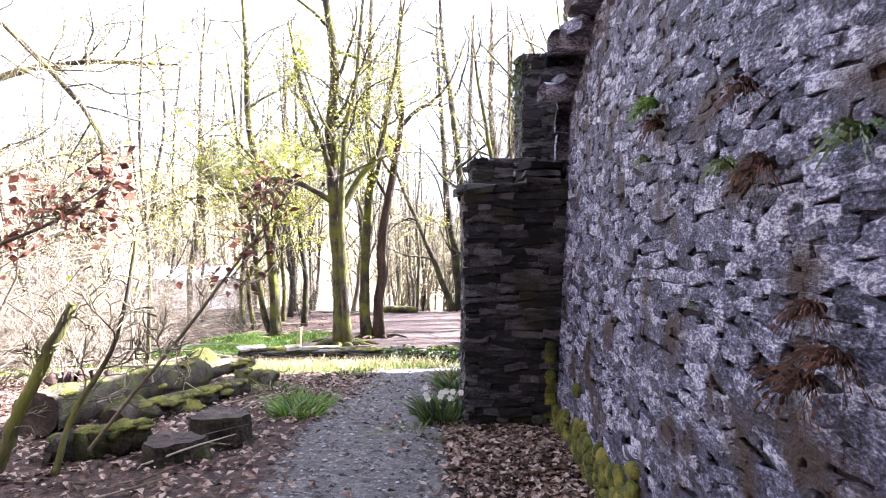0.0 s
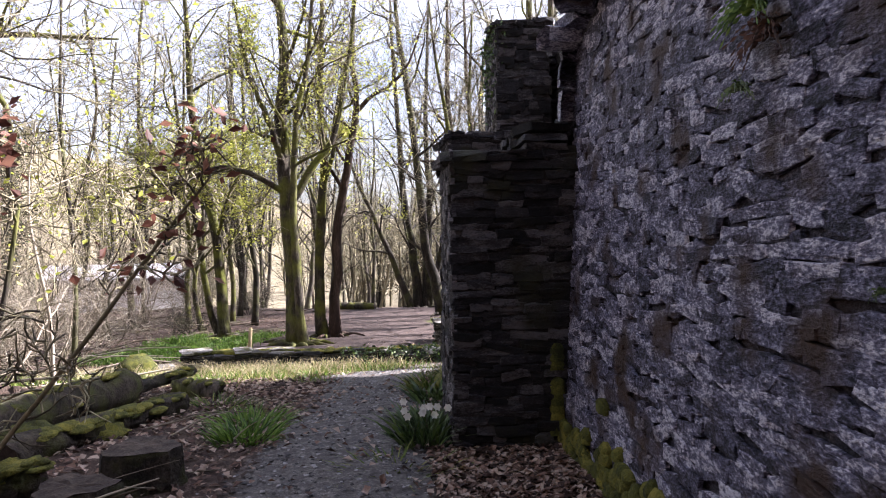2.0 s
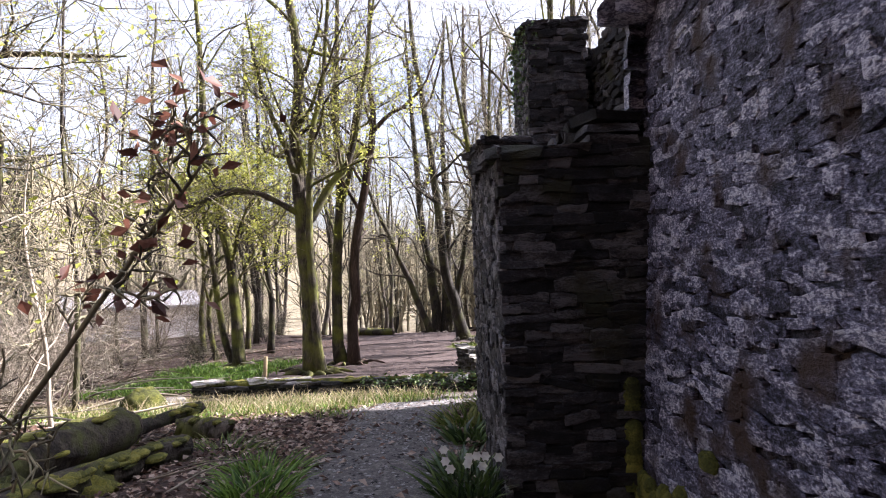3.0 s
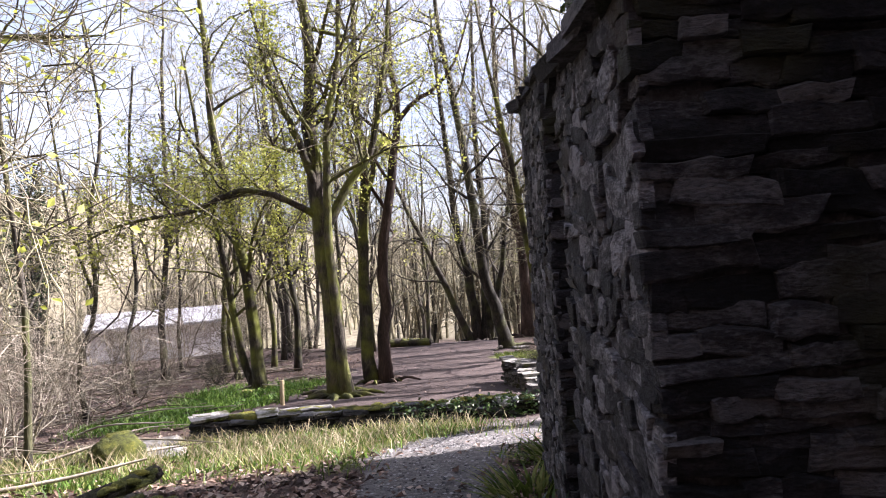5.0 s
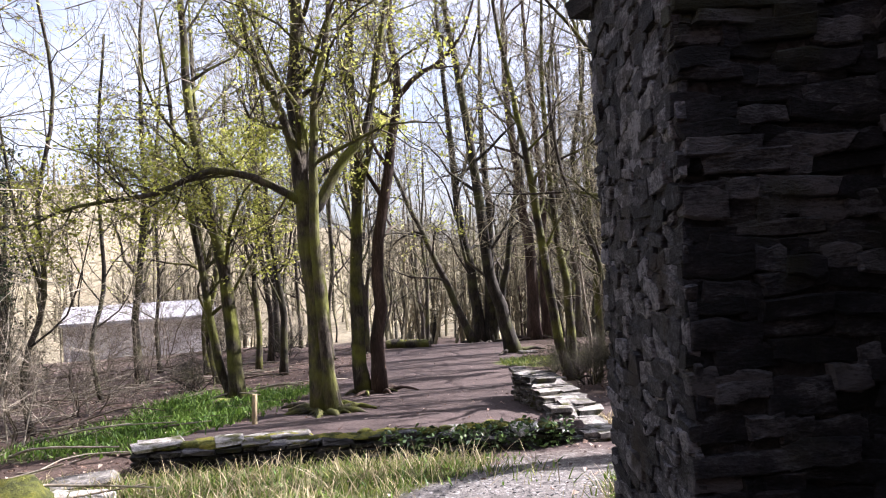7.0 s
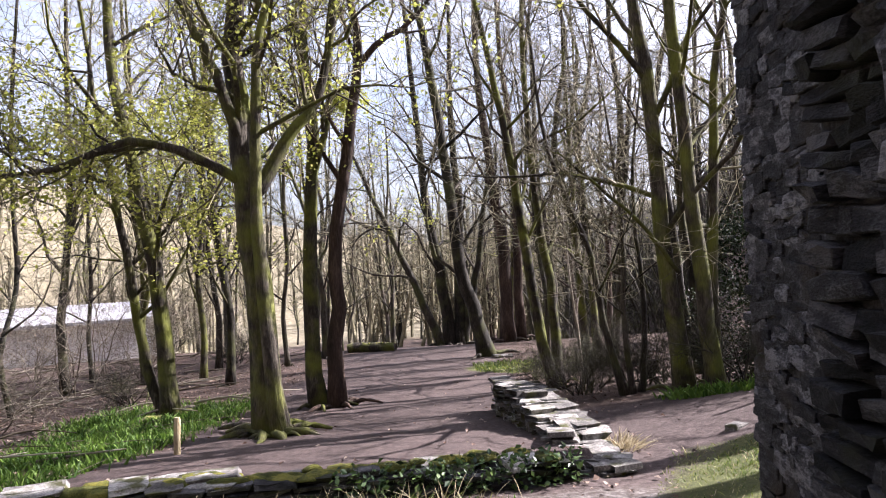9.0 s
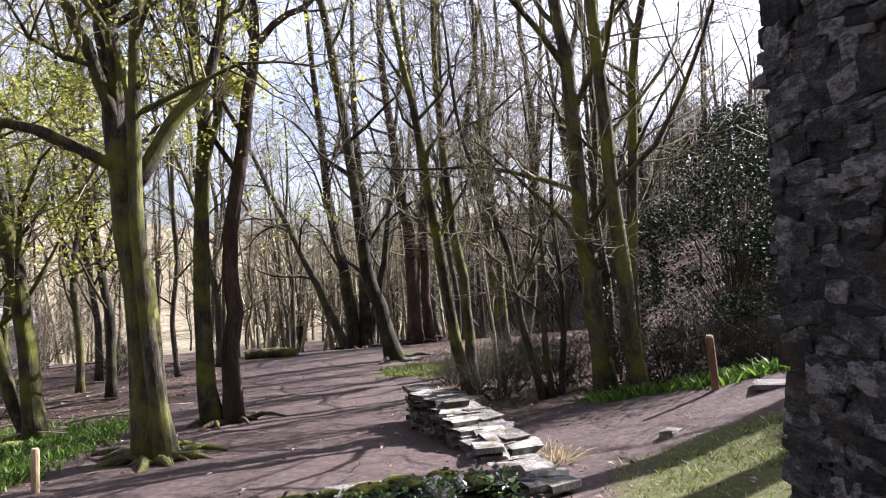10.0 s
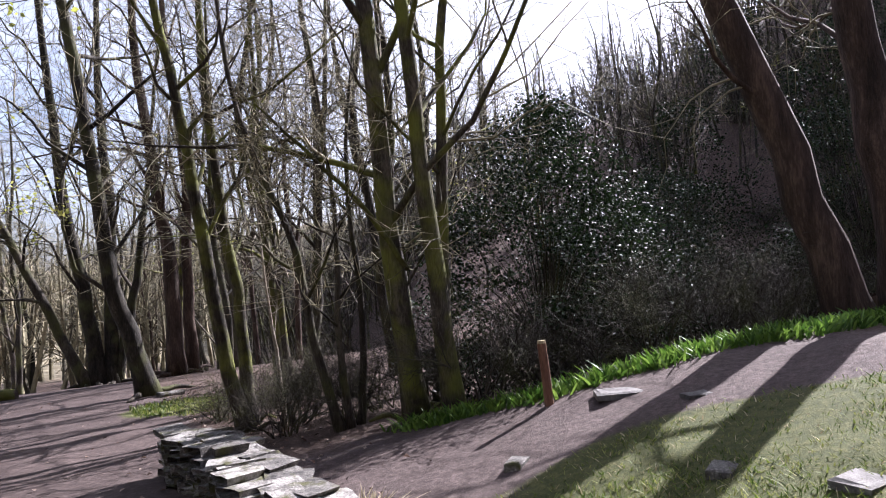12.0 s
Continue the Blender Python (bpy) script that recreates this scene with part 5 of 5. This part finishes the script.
def stump(x, y, r, h, seed, label):
    rng = np.random.default_rng(seed)
    ob = thing("tree_stump", label, "stump", (x, y, ground_z(x, y) - 0.04))
    cols = 22
    out = [r * (1 + 0.13 * math.sin(3 * a + seed) + 0.06 * math.sin(7 * a) + rng.normal() * 0.03) for a in np.linspace(0, 6.28, cols, endpoint=False)]
    v, f = [], []
    for z, k in ((0, 1.18), (h * 0.3, 1.04), (h * 0.9, 1.0), (h, 0.97)):
        for j in range(cols):
            a = 2 * math.pi * j / cols
            v.append((out[j] * k * math.cos(a), out[j] * k * math.sin(a), z))
    for i in range(3):
        for j in range(cols):
            f.append((i * cols + j, i * cols + (j + 1) % cols, (i + 1) * cols + (j + 1) % cols, (i + 1) * cols + j))
    part("bark", mesh_of("bark", v, f, BARK_LOG_SHADE), ob)
    v, f = [(0, 0, h + 0.004)], []
    for q in (0.35, 0.7, 0.96):
        for j in range(cols):
            a = 2 * math.pi * j / cols
            v.append((out[j] * q * math.cos(a), out[j] * q * math.sin(a), h + 0.004 + rng.normal() * 0.004))
    f = [(0, 1 + j, 1 + (j + 1) % cols) for j in range(cols)]
    for i in range(2):
        for j in range(cols):
            f.append((1 + i * cols + j, 1 + (i + 1) * cols + j, 1 + (i + 1) * cols + (j + 1) % cols, 1 + i * cols + (j + 1) % cols))
    part("cut_top", mesh_of("cut_top", v, f, CUT_WOOD), ob, "weathered grey-brown cut surface")


def boulder(name, label, x, y, size, mat, seed, category="stone", sink=0.3):
    rng = np.random.default_rng(seed)
    s = Soup()
    lump(s, rng, (0, 0, 0), size, 7, 12)
    me = s.mesh(name, mat, True)
    ob = new(name, me)
    ob.location = (x, y, ground_z(x, y) + size[2] * (0.35 - sink))
    ob.rotation_euler = (0, 0, rng.uniform(0, 6))
    return tagged(ob, label, category)


def slab(label, x, y, size, seed, turn=0.0, lift=0.0, mat=CAP_STONE):
    """A flat bedded stone."""
    v, f = STONES[seed % 16]
    me = mesh_of("flat_stone", v, f, mat)
    ob = new("flat_stone", me)
    ob.matrix_world = pose(x, y, ground_z(x, y) + lift, -90, 0, turn) @ Matrix.Diagonal((size[0], size[2], size[1], 1))
    return tagged(ob, label, "stone")


def post(name, label, x, y, r, h, mat, lean, sides=9):
    ob = thing(name, label, "post", (x, y, ground_z(x, y) - 0.1))
    s = Soup()
    tube(s, [(0, 0, 0), (lean[0] * 0.5, lean[1] * 0.5, h * 0.5 + 0.1), (lean[0], lean[1], h + 0.07)], [r * 1.03, r, r], sides, False)
    part("shaft", s.mesh("shaft", mat), ob)
    s = Soup()
    tube(s, [(lean[0], lean[1], h + 0.07), (lean[0], lean[1], h + 0.1)], [r, r * 0.8], sides, True)
    part("post_top", s.mesh("post_top", POST_WOOD), ob, "pale weathered sawn top")


stump(-1.69, 5.6, 0.18, 0.17, 1, "low sawn tree stump among fallen leaves")
stump(-1.53, 6.04, 0.19, 0.23, 2, "dark sawn tree stump beside another stump")
log("fallen_log", "large dark mossy fallen log", (-2.89, 6.17, 0.14), (-2.58, 8.71, 0.2), 0.17, BARK_LOG_SHADE, 1, moss=40)
log("fallen_log", "low moss-covered log lying in leaves", (-2.41, 6.34, 0.06), (-2.01, 8.35, 0.08), 0.1, BARK_LOG_SHADE, 2, moss=80)
log("fallen_log", "slim dark branch log resting on a mossy log", (-2.71, 7.83, 0.1), (-2.41, 10.1, 0.24), 0.065, BARK_LOG_SHADE, 3, moss=14)
log("fallen_log", "short mossy log end lying near stumps", (-2.41, 5.55, 0.05), (-1.97, 5.86, 0.09), 0.12, BARK_LOG_SHADE, 4, moss=24)
log("fallen_log", "short mossy log lying across the leaf litter", (-2.41, 9.49, 0.08), (-1.93, 9.27, 0.08), 0.12, BARK_MOSSY, 5, moss=10)
log("cut_log", "red-brown cut log lying in sunlight", (-3.94, 8.35, 0.12), (-3.46, 8.53, 0.12), 0.13, BARK_RED, 6)
log("cut_log", "small red-brown cut log beside another log", (-3.85, 8.88, 0.1), (-3.41, 8.84, 0.1), 0.1, BARK_RED, 7)
log("fallen_log", "mossy log lying at the crest of the path", (-2.6, 32.4, 0.12), (-1.1, 32.2, 0.1), 0.17, BARK_MOSSY, 8, moss=10)
boulder("mossy_boulder", "boulder wholly covered in yellow-green moss", -3.95, 12.75, (0.34, 0.3, 0.34), MOSS, 3)
boulder("mossy_boulder", "small mossy boulder near the logs", -2.93, 9.32, (0.26, 0.22, 0.22), MOSS, 4)
boulder("mossy_boulder", "low moss cushion beside a log", -2.27, 7.22, (0.24, 0.2, 0.12), MOSS, 5)
boulder("mossy_boulder", "green mossy hump on a fallen log's flank", -2.54, 6.87, (0.25, 0.2, 0.16), MOSS, 6)
slab("flat pale stone step beside the low wall", -4.2, 14.3, (0.7, 0.5, 0.16), 1, 20, 0.04)
slab("flat pale stone step in the grass", -3.9, 13.5, (0.6, 0.45, 0.14), 2, -15, 0.02)
slab("pale stone bedded beside the wooden post", 4.95, 17.45, (0.6, 0.35, 0.05), 3, -30, -0.012, GRIT)
slab("small pale stone set in worn turf", 3.75, 15.25, (0.28, 0.18, 0.05), 4, 30, 0.01)
slab("bluish slate lying on the path", 4.97, 16.5, (0.3, 0.2, 0.05), 5, -20, 0.0, GRIT)
slab("broad pale slab at the turf's edge", 3.9, 14.35, (0.36, 0.26, 0.05), 6, 0, -0.01, GRIT)
slab("small stone on the earth path", 3.2, 16.9, (0.25, 0.14, 0.08), 7, 40, 0.02)
slab("squared pale stone at the ruin's corner", 1.75, 12.75, (0.42, 0.3, 0.18), 8, 10, 0.07)
slab("rough stone lying in worn turf", 2.3, 13.4, (0.24, 0.2, 0.16), 9, 50, 0.04)
slab("pale stones at the leaning tree's foot", 1.95, 28.6, (0.5, 0.3, 0.12), 10, 20, 0.03)
post("wooden_peg", "short pale wooden peg behind the low wall", -3.3, 17.5, 0.04, 0.46, POST_WOOD, (0.02, 0, 0))
post("wooden_post", "brown wooden waymark post beside the path", 4.5, 18.15, 0.05, 0.7, DARK_POST, (-0.05, 0.0))


# ---- plants at the walls and in the foreground ----
def tuft(name, label, x, y, r, count, height, width, mat, seed, category="plant", lean=0.5, petals=0):
    rng = np.random.default_rng(seed)
    z0 = ground_z(x, y)
    ob = thing(name, label, category, (x, y, z0))
    s = Soup()
    for k in range(count):
        a, d = rng.uniform(0, 6.28), r * math.sqrt(rng.random())
        p = np.array([d * math.cos(a), d * math.sin(a), -0.02])
        h = height * rng.uniform(0.5, 1.2)
        t = rng.uniform(0, 6.28)
        w = np.array([math.cos(t), math.sin(t), 0]) * width
        bend = np.array([p[0] * 1.2 + rng.normal() * lean * h, p[1] * 1.2 + rng.normal() * lean * h, h])
        s.add([p - w, p + w, p + bend * 0.5 + w + (0, 0, h * 0.15), p + bend * 0.5 - w + (0, 0, h * 0.15), p + bend * 0.9 + (0, 0, 0.0)], [(0, 1, 2, 3), (3, 2, 4)])
    tagged(part("foliage", s.mesh("foliage", mat), ob), kind="stuff")
    for k in range(petals):
        f = Soup()
        c = np.array([rng.normal() * r * 0.5, rng.normal() * r * 0.5, height * rng.uniform(0.7, 1.05)])
        for j in range(6):
            a = j * math.pi / 3
            u, w = np.array([math.cos(a), -0.4, math.sin(a)]) * 0.028, np.array([-math.sin(a), 0, math.cos(a)]) * 0.011
            f.add([c, c + u * 0.6 + w, c + u, c + u * 0.6 - w], [(0, 1, 2, 3)])
        part("flower", f.mesh("flower", PETAL), ob, "small white flower")


tuft("daffodil_clump", "clump of white narcissus at the buttress foot", 0.0, 6.7, 0.16, 170, 0.24, 0.008, IVY_LEAF, 1, petals=9)
tuft("weed_clump", "green weeds at the buttress foot", 0.0, 7.3, 0.14, 120, 0.16, 0.012, IVY_LEAF, 2)
tuft("weed_clump", "tall weeds beside the slate pier", 0.14, 8.6, 0.16, 140, 0.18, 0.012, IVY_LEAF, 3)
tuft("weed_clump", "grassy weeds at the pier's foot", 0.2, 9.6, 0.2, 220, 0.18, 0.01, GRASS, 4)
tuft("weed_clump", "long grass at the pillar's foot", 0.7, 11.0, 0.3, 320, 0.18, 0.008, GRASS, 5)
tuft("grass_tuft", "bright green grass tuft beside the path", -1.18, 6.91, 0.17, 260, 0.15, 0.006, LUSH, 6)
tuft("grass_tuft", "small green tuft in the leaf litter", -1.27, 7.57, 0.2, 220, 0.13, 0.006, LUSH, 7)
tuft("grass_tuft", "faint green tuft near the fallen logs", -1.75, 8.53, 0.25, 220, 0.1, 0.006, GRASS, 8)
tuft("grass_tuft", "straggling grass beside the gravel", -0.18, 6.08, 0.25, 120, 0.07, 0.005, GRASS, 9)
tuft("grass_tuft", "tawny grass tuft beside the stub wall", 1.85, 17.0, 0.22, 260, 0.16, 0.006, STRAW, 10)


def fern(y, z, size, mat, seed, label):
    """A tuft of fronds rooted in the wall face."""
    rng = np.random.default_rng(seed)
    y, z = 1.18 + 0.85 * y, 1.3 + 0.85 * (z - 1.5)
    x = 0.84 + 0.05 * z
    ob = thing("wall_fern", label, "fern", (x, y, z))
    s = Soup()
    for k in range(34):
        a = rng.uniform(-2.2, 2.2)
        tip = np.array([-size * rng.uniform(0.25, 0.7), size * math.sin(a) * 0.9, size * (0.35 * math.cos(a) - rng.uniform(0.1, 0.6))])
        line = spline([(0, 0, 0), tuple(tip * 0.5 + np.array([-0.02, 0, size * 0.15])), tuple(tip)], 6)
        for i in range(5):
            d = line[i + 1] - line[i]
            for sg in (-1, 1):
                w = np.cross(d, (1, 0.2, 0.1)); w = w / (np.linalg.norm(w) + 1e-9) * size * 0.08 * (1 - i / 6) * sg
                s.add([line[i], line[i] + d * 0.6 + w, line[i + 1]], [(0, 1, 2)])
    tagged(part("frond", s.mesh("frond", mat), ob), kind="stuff")


for y, z, size, mat, label in ((3.6, 2.2, 0.17, LUSH, "green fern growing from the wall"), (3.5, 2.08, 0.16, WITHERED, "withered russet fern on the wall"), (2.59, 1.78, 0.13, IVY_LEAF, "dark green fern in a wall joint"), (3.7, 1.93, 0.1, IVY_LEAF, "small dark fern in a wall joint"),
                               (2.28, 1.75, 0.16, WITHERED, "brown dead fern hanging on the wall"), (2.45, 2.04, 0.14, WITHERED, "brown dead fern hanging on the wall"), (1.97, 1.11, 0.15, WITHERED, "brown dead fern low on the wall"), (1.94, 1.32, 0.13, WITHERED, "brown dead fern low on the wall"),
                               (1.8, 1.2, 0.15, WITHERED, "brown dead fern low on the wall"), (2.2, 1.1, 0.08, WITHERED, "small brown fern low on the wall"), (2.9, 1.25, 0.05, IVY_LEAF, "tiny fern in a wall joint"), (1.76, 1.77, 0.14, IVY_LEAF, "dark green fern in a wall joint")):
    fern(y, z, size, mat, int(1000 * y + 10 * z), label)


def wall_moss():
    """Moss and ivy along the foot of the ruin."""
    rng = np.random.default_rng(17)
    s = Soup()
    for k in range(260):
        y = rng.uniform(2.0, 6.5)
        z = ground_z(0.82, y) + abs(rng.normal()) * 0.13
        lump(s, rng, (0.83 + 0.05 * z, y, z), (0.035, rng.uniform(0.04, 0.09), rng.uniform(0.03, 0.06)))
    for k in range(16):
        z = rng.uniform(-0.1, 1.0)
        lump(s, rng, (0.8, 6.46, z * 0.6), (0.05, 0.02, 0.05))
    tagged(new("wall_moss", s.mesh("wall_moss", MOSS, True)), "yellow-green moss along the foot of the ruined wall", "moss", kind="stuff")
    s = Soup()
    pts = [np.array([rng.uniform(-1.2, 1.1), 0, 0]) for k in range(900)]
    for p in pts:
        y = wall_line(p[0]) - 0.03 + abs(rng.normal()) * 0.1 * (1 if rng.random() < 0.3 else -1)
        p[1], p[2] = y, rng.uniform(-1.1, -0.8)
    leaf_quads(s, rng, pts, 0.07, flat=0.4)
    tagged(new("ivy", s.mesh("ivy", IVY_LEAF)), "dark ivy trailing over the low wall", "ivy", kind="stuff")
    s = Soup()
    pts = [np.array([1.08 + rng.uniform(-0.06, 0.12), rng.uniform(10.85, 12.0), 0]) for k in range(700)]
    for p in pts:
        p[2] = 3.86 - abs(rng.normal()) * 0.5
    leaf_quads(s, rng, pts, 0.06, flat=0.2)
    tagged(new("pillar_ivy", s.mesh("pillar_ivy", IVY_LEAF)), "ivy clinging to the pillar's top edge", "ivy", kind="stuff")
    s = Soup()
    for k in range(70):
        x = rng.uniform(-3.9, 0.8)
        lump(s, rng, (x, wall_line(x) + rng.uniform(0.02, 0.34), -0.8 - 0.02 * (x + 4)), (rng.uniform(0.08, 0.2), rng.uniform(0.06, 0.14), rng.uniform(0.02, 0.05)))
    tagged(new("coping_moss", s.mesh("coping_moss", MOSS, True)), "ochre moss cushions along the low wall's top", "moss", kind="stuff")


wall_moss()


def leaning_stem(name, label, line, r0, r1, bark, seed, kids, leaf=None, leaves=0, size=0.05, low=-9.0, reach=1.0):
    base = line[0]
    z0 = ground_z(base[0], base[1]) - 0.05
    rel = [(x - base[0], y - base[1], z - z0 + (0 if i else -(base[2] - z0))) for i, (x, y, z) in enumerate(line)]
    meshes = tree_meshes(seed, [(rel, r0, r1, kids)], dict(SPEC, kids=(kids, 5, 4), bare=0.25, lift=0.3, ratio=((0.2 * reach, 0.42 * reach), (0.34, 0.6), (0.4, 0.7))), bark, TWIG, leaf, leaves, size, leaf_low=low, trunk_sides=7)
    ob = thing(name, label, "sapling", (base[0], base[1], z0))
    for n, me in meshes:
        p = part(n, me, ob)
        if n not in ("trunk", "limb"):
            p["kind"] = "stuff"


leaning_stem("mossy_sapling", "broken leaning mossy sapling stem", [(-2.58, 5.2, -0.1), (-2.41, 5.22, 0.34), (-2.13, 5.25, 0.95)], 0.045, 0.03, BARK_MOSSY, 201, 4)
leaning_stem("mossy_sapling", "thin curved mossy stem beside the path", [(-2.27, 5.29, -0.1), (-2.19, 5.38, 0.29), (-1.97, 5.47, 0.73), (-1.88, 5.55, 1.39)], 0.022, 0.008, BARK_MOSSY, 202, 6)
leaning_stem("beech_sapling", "bare arching sapling with a few russet leaves", [(-2.3, 5.6, -0.1), (-1.9, 5.45, 0.35), (-1.45, 5.3, 0.85), (-1.08, 5.2, 1.3), (-0.92, 5.15, 1.48)], 0.014, 0.004, TWIG, 203, 9, RED_LEAF, 110, 0.06, 1.1, 0.45)
leaning_stem("beech_sapling", "leaning sapling bearing clusters of dead russet leaves", [(-4.02, 5.73, -0.15), (-3.59, 5.73, 0.78), (-2.98, 5.69, 1.21), (-2.45, 5.64, 1.43), (-2.06, 5.64, 1.69)], 0.02, 0.005, TWIG, 204, 11, RED_LEAF, 420, 0.075, 0.8, 0.35)
leaning_stem("hazel_sapling", "slender bare sapling in the clearing", [(-4.6, 12.2, -0.7), (-4.55, 12.2, 1.0), (-4.7, 12.2, 3.0), (-4.6, 12.2, 5.5)], 0.04, 0.01, BARK_GREY, 205, 11)
leaning_stem("hazel_sapling", "pale thin forked sapling near the logs", [(-4.1, 10.6, -0.6), (-4.15, 10.6, 0.4), (-4.4, 10.7, 1.6), (-4.3, 10.7, 2.6)], 0.025, 0.006, PALE_TWIG, 206, 9)


def fallen_sticks():
    rng = np.random.default_rng(61)
    s = Soup()
    for k in range(380):
        if k < 45:
            x, y = rng.uniform(-4.2, -1.2), rng.uniform(4.5, 10)
        else:
            x, y = rng.uniform(-16, -4.6), rng.uniform(9, 34)
        a, l = rng.normal() * 0.5, rng.uniform(0.3, 1.6) * (0.5 if k < 45 else 1.5)
        d = np.array([math.cos(a), math.sin(a)]) * l
        z0, z1 = ground_z(x, y), ground_z(x + d[0], y + d[1])
        r = rng.uniform(0.004, 0.02) * (0.5 if k < 45 else 1.5)
        p0, p1 = np.array([x, y, z0 + 0.03]), np.array([x + d[0], y + d[1], z1 + rng.uniform(0.02, 0.2)])
        mid = (p0 + p1) / 2 + rng.normal(size=3) * l * 0.06
        tube(s, spline([tuple(p0), tuple(mid), tuple(p1)], 6), np.linspace(r, r * 0.4, 6), 5, False)
    tagged(new("fallen_sticks", s.mesh("fallen_sticks", PALE_TWIG, True)), "fallen sticks and branches over the woodland floor", "sticks", kind="stuff")


fallen_sticks()


# ---- the pale farm building in the valley ----
def build_barn():
    a, b = Vector((-11.1, 39.5)), Vector((-16.8, 37.1))
    along = (b - a).normalized()
    back = Vector((along.y, -along.x))
    if back.y < 0:
        back = -back
    z0, hw, hr, depth = -2.75, 2.05, 2.5, 5.0
    ob = thing("barn", "long low pale rendered barn beyond the trees", "building", (a.x, a.y, z0))
    p = lambda u, v, z: (along.x * u * L + back.x * v * depth, along.y * u * L + back.y * v * depth, z)
    L = (b - a).length
    v = [p(u, w, z) for z in (0, hw) for u, w in ((0, 0), (1, 0), (1, 1), (0, 1))] + [p(0, 0.5, hr), p(1, 0.5, hr)]
    part("wall", mesh_of("wall", v, [(0, 1, 5, 4), (2, 3, 7, 6), (1, 2, 6, 9, 5), (3, 0, 4, 8, 7)], RENDER_WALL), ob)
    r = [p(-0.02, -0.06, hw - 0.05), p(1.02, -0.06, hw - 0.05), p(1.02, 0.5, hr + 0.12), p(-0.02, 0.5, hr + 0.12), p(-0.02, 1.06, hw - 0.05), p(1.02, 1.06, hw - 0.05)]
    up = [(x, y, z + 0.14) for x, y, z in r]
    part("roof", mesh_of("roof", r + up, [(0, 1, 2, 3), (3, 2, 5, 4), (6, 7, 8, 9), (9, 8, 11, 10), (0, 1, 7, 6), (4, 5, 11, 10), (0, 3, 9, 6), (3, 4, 10, 9), (1, 2, 8, 7), (2, 5, 11, 8)], ROOF), ob)


build_barn()
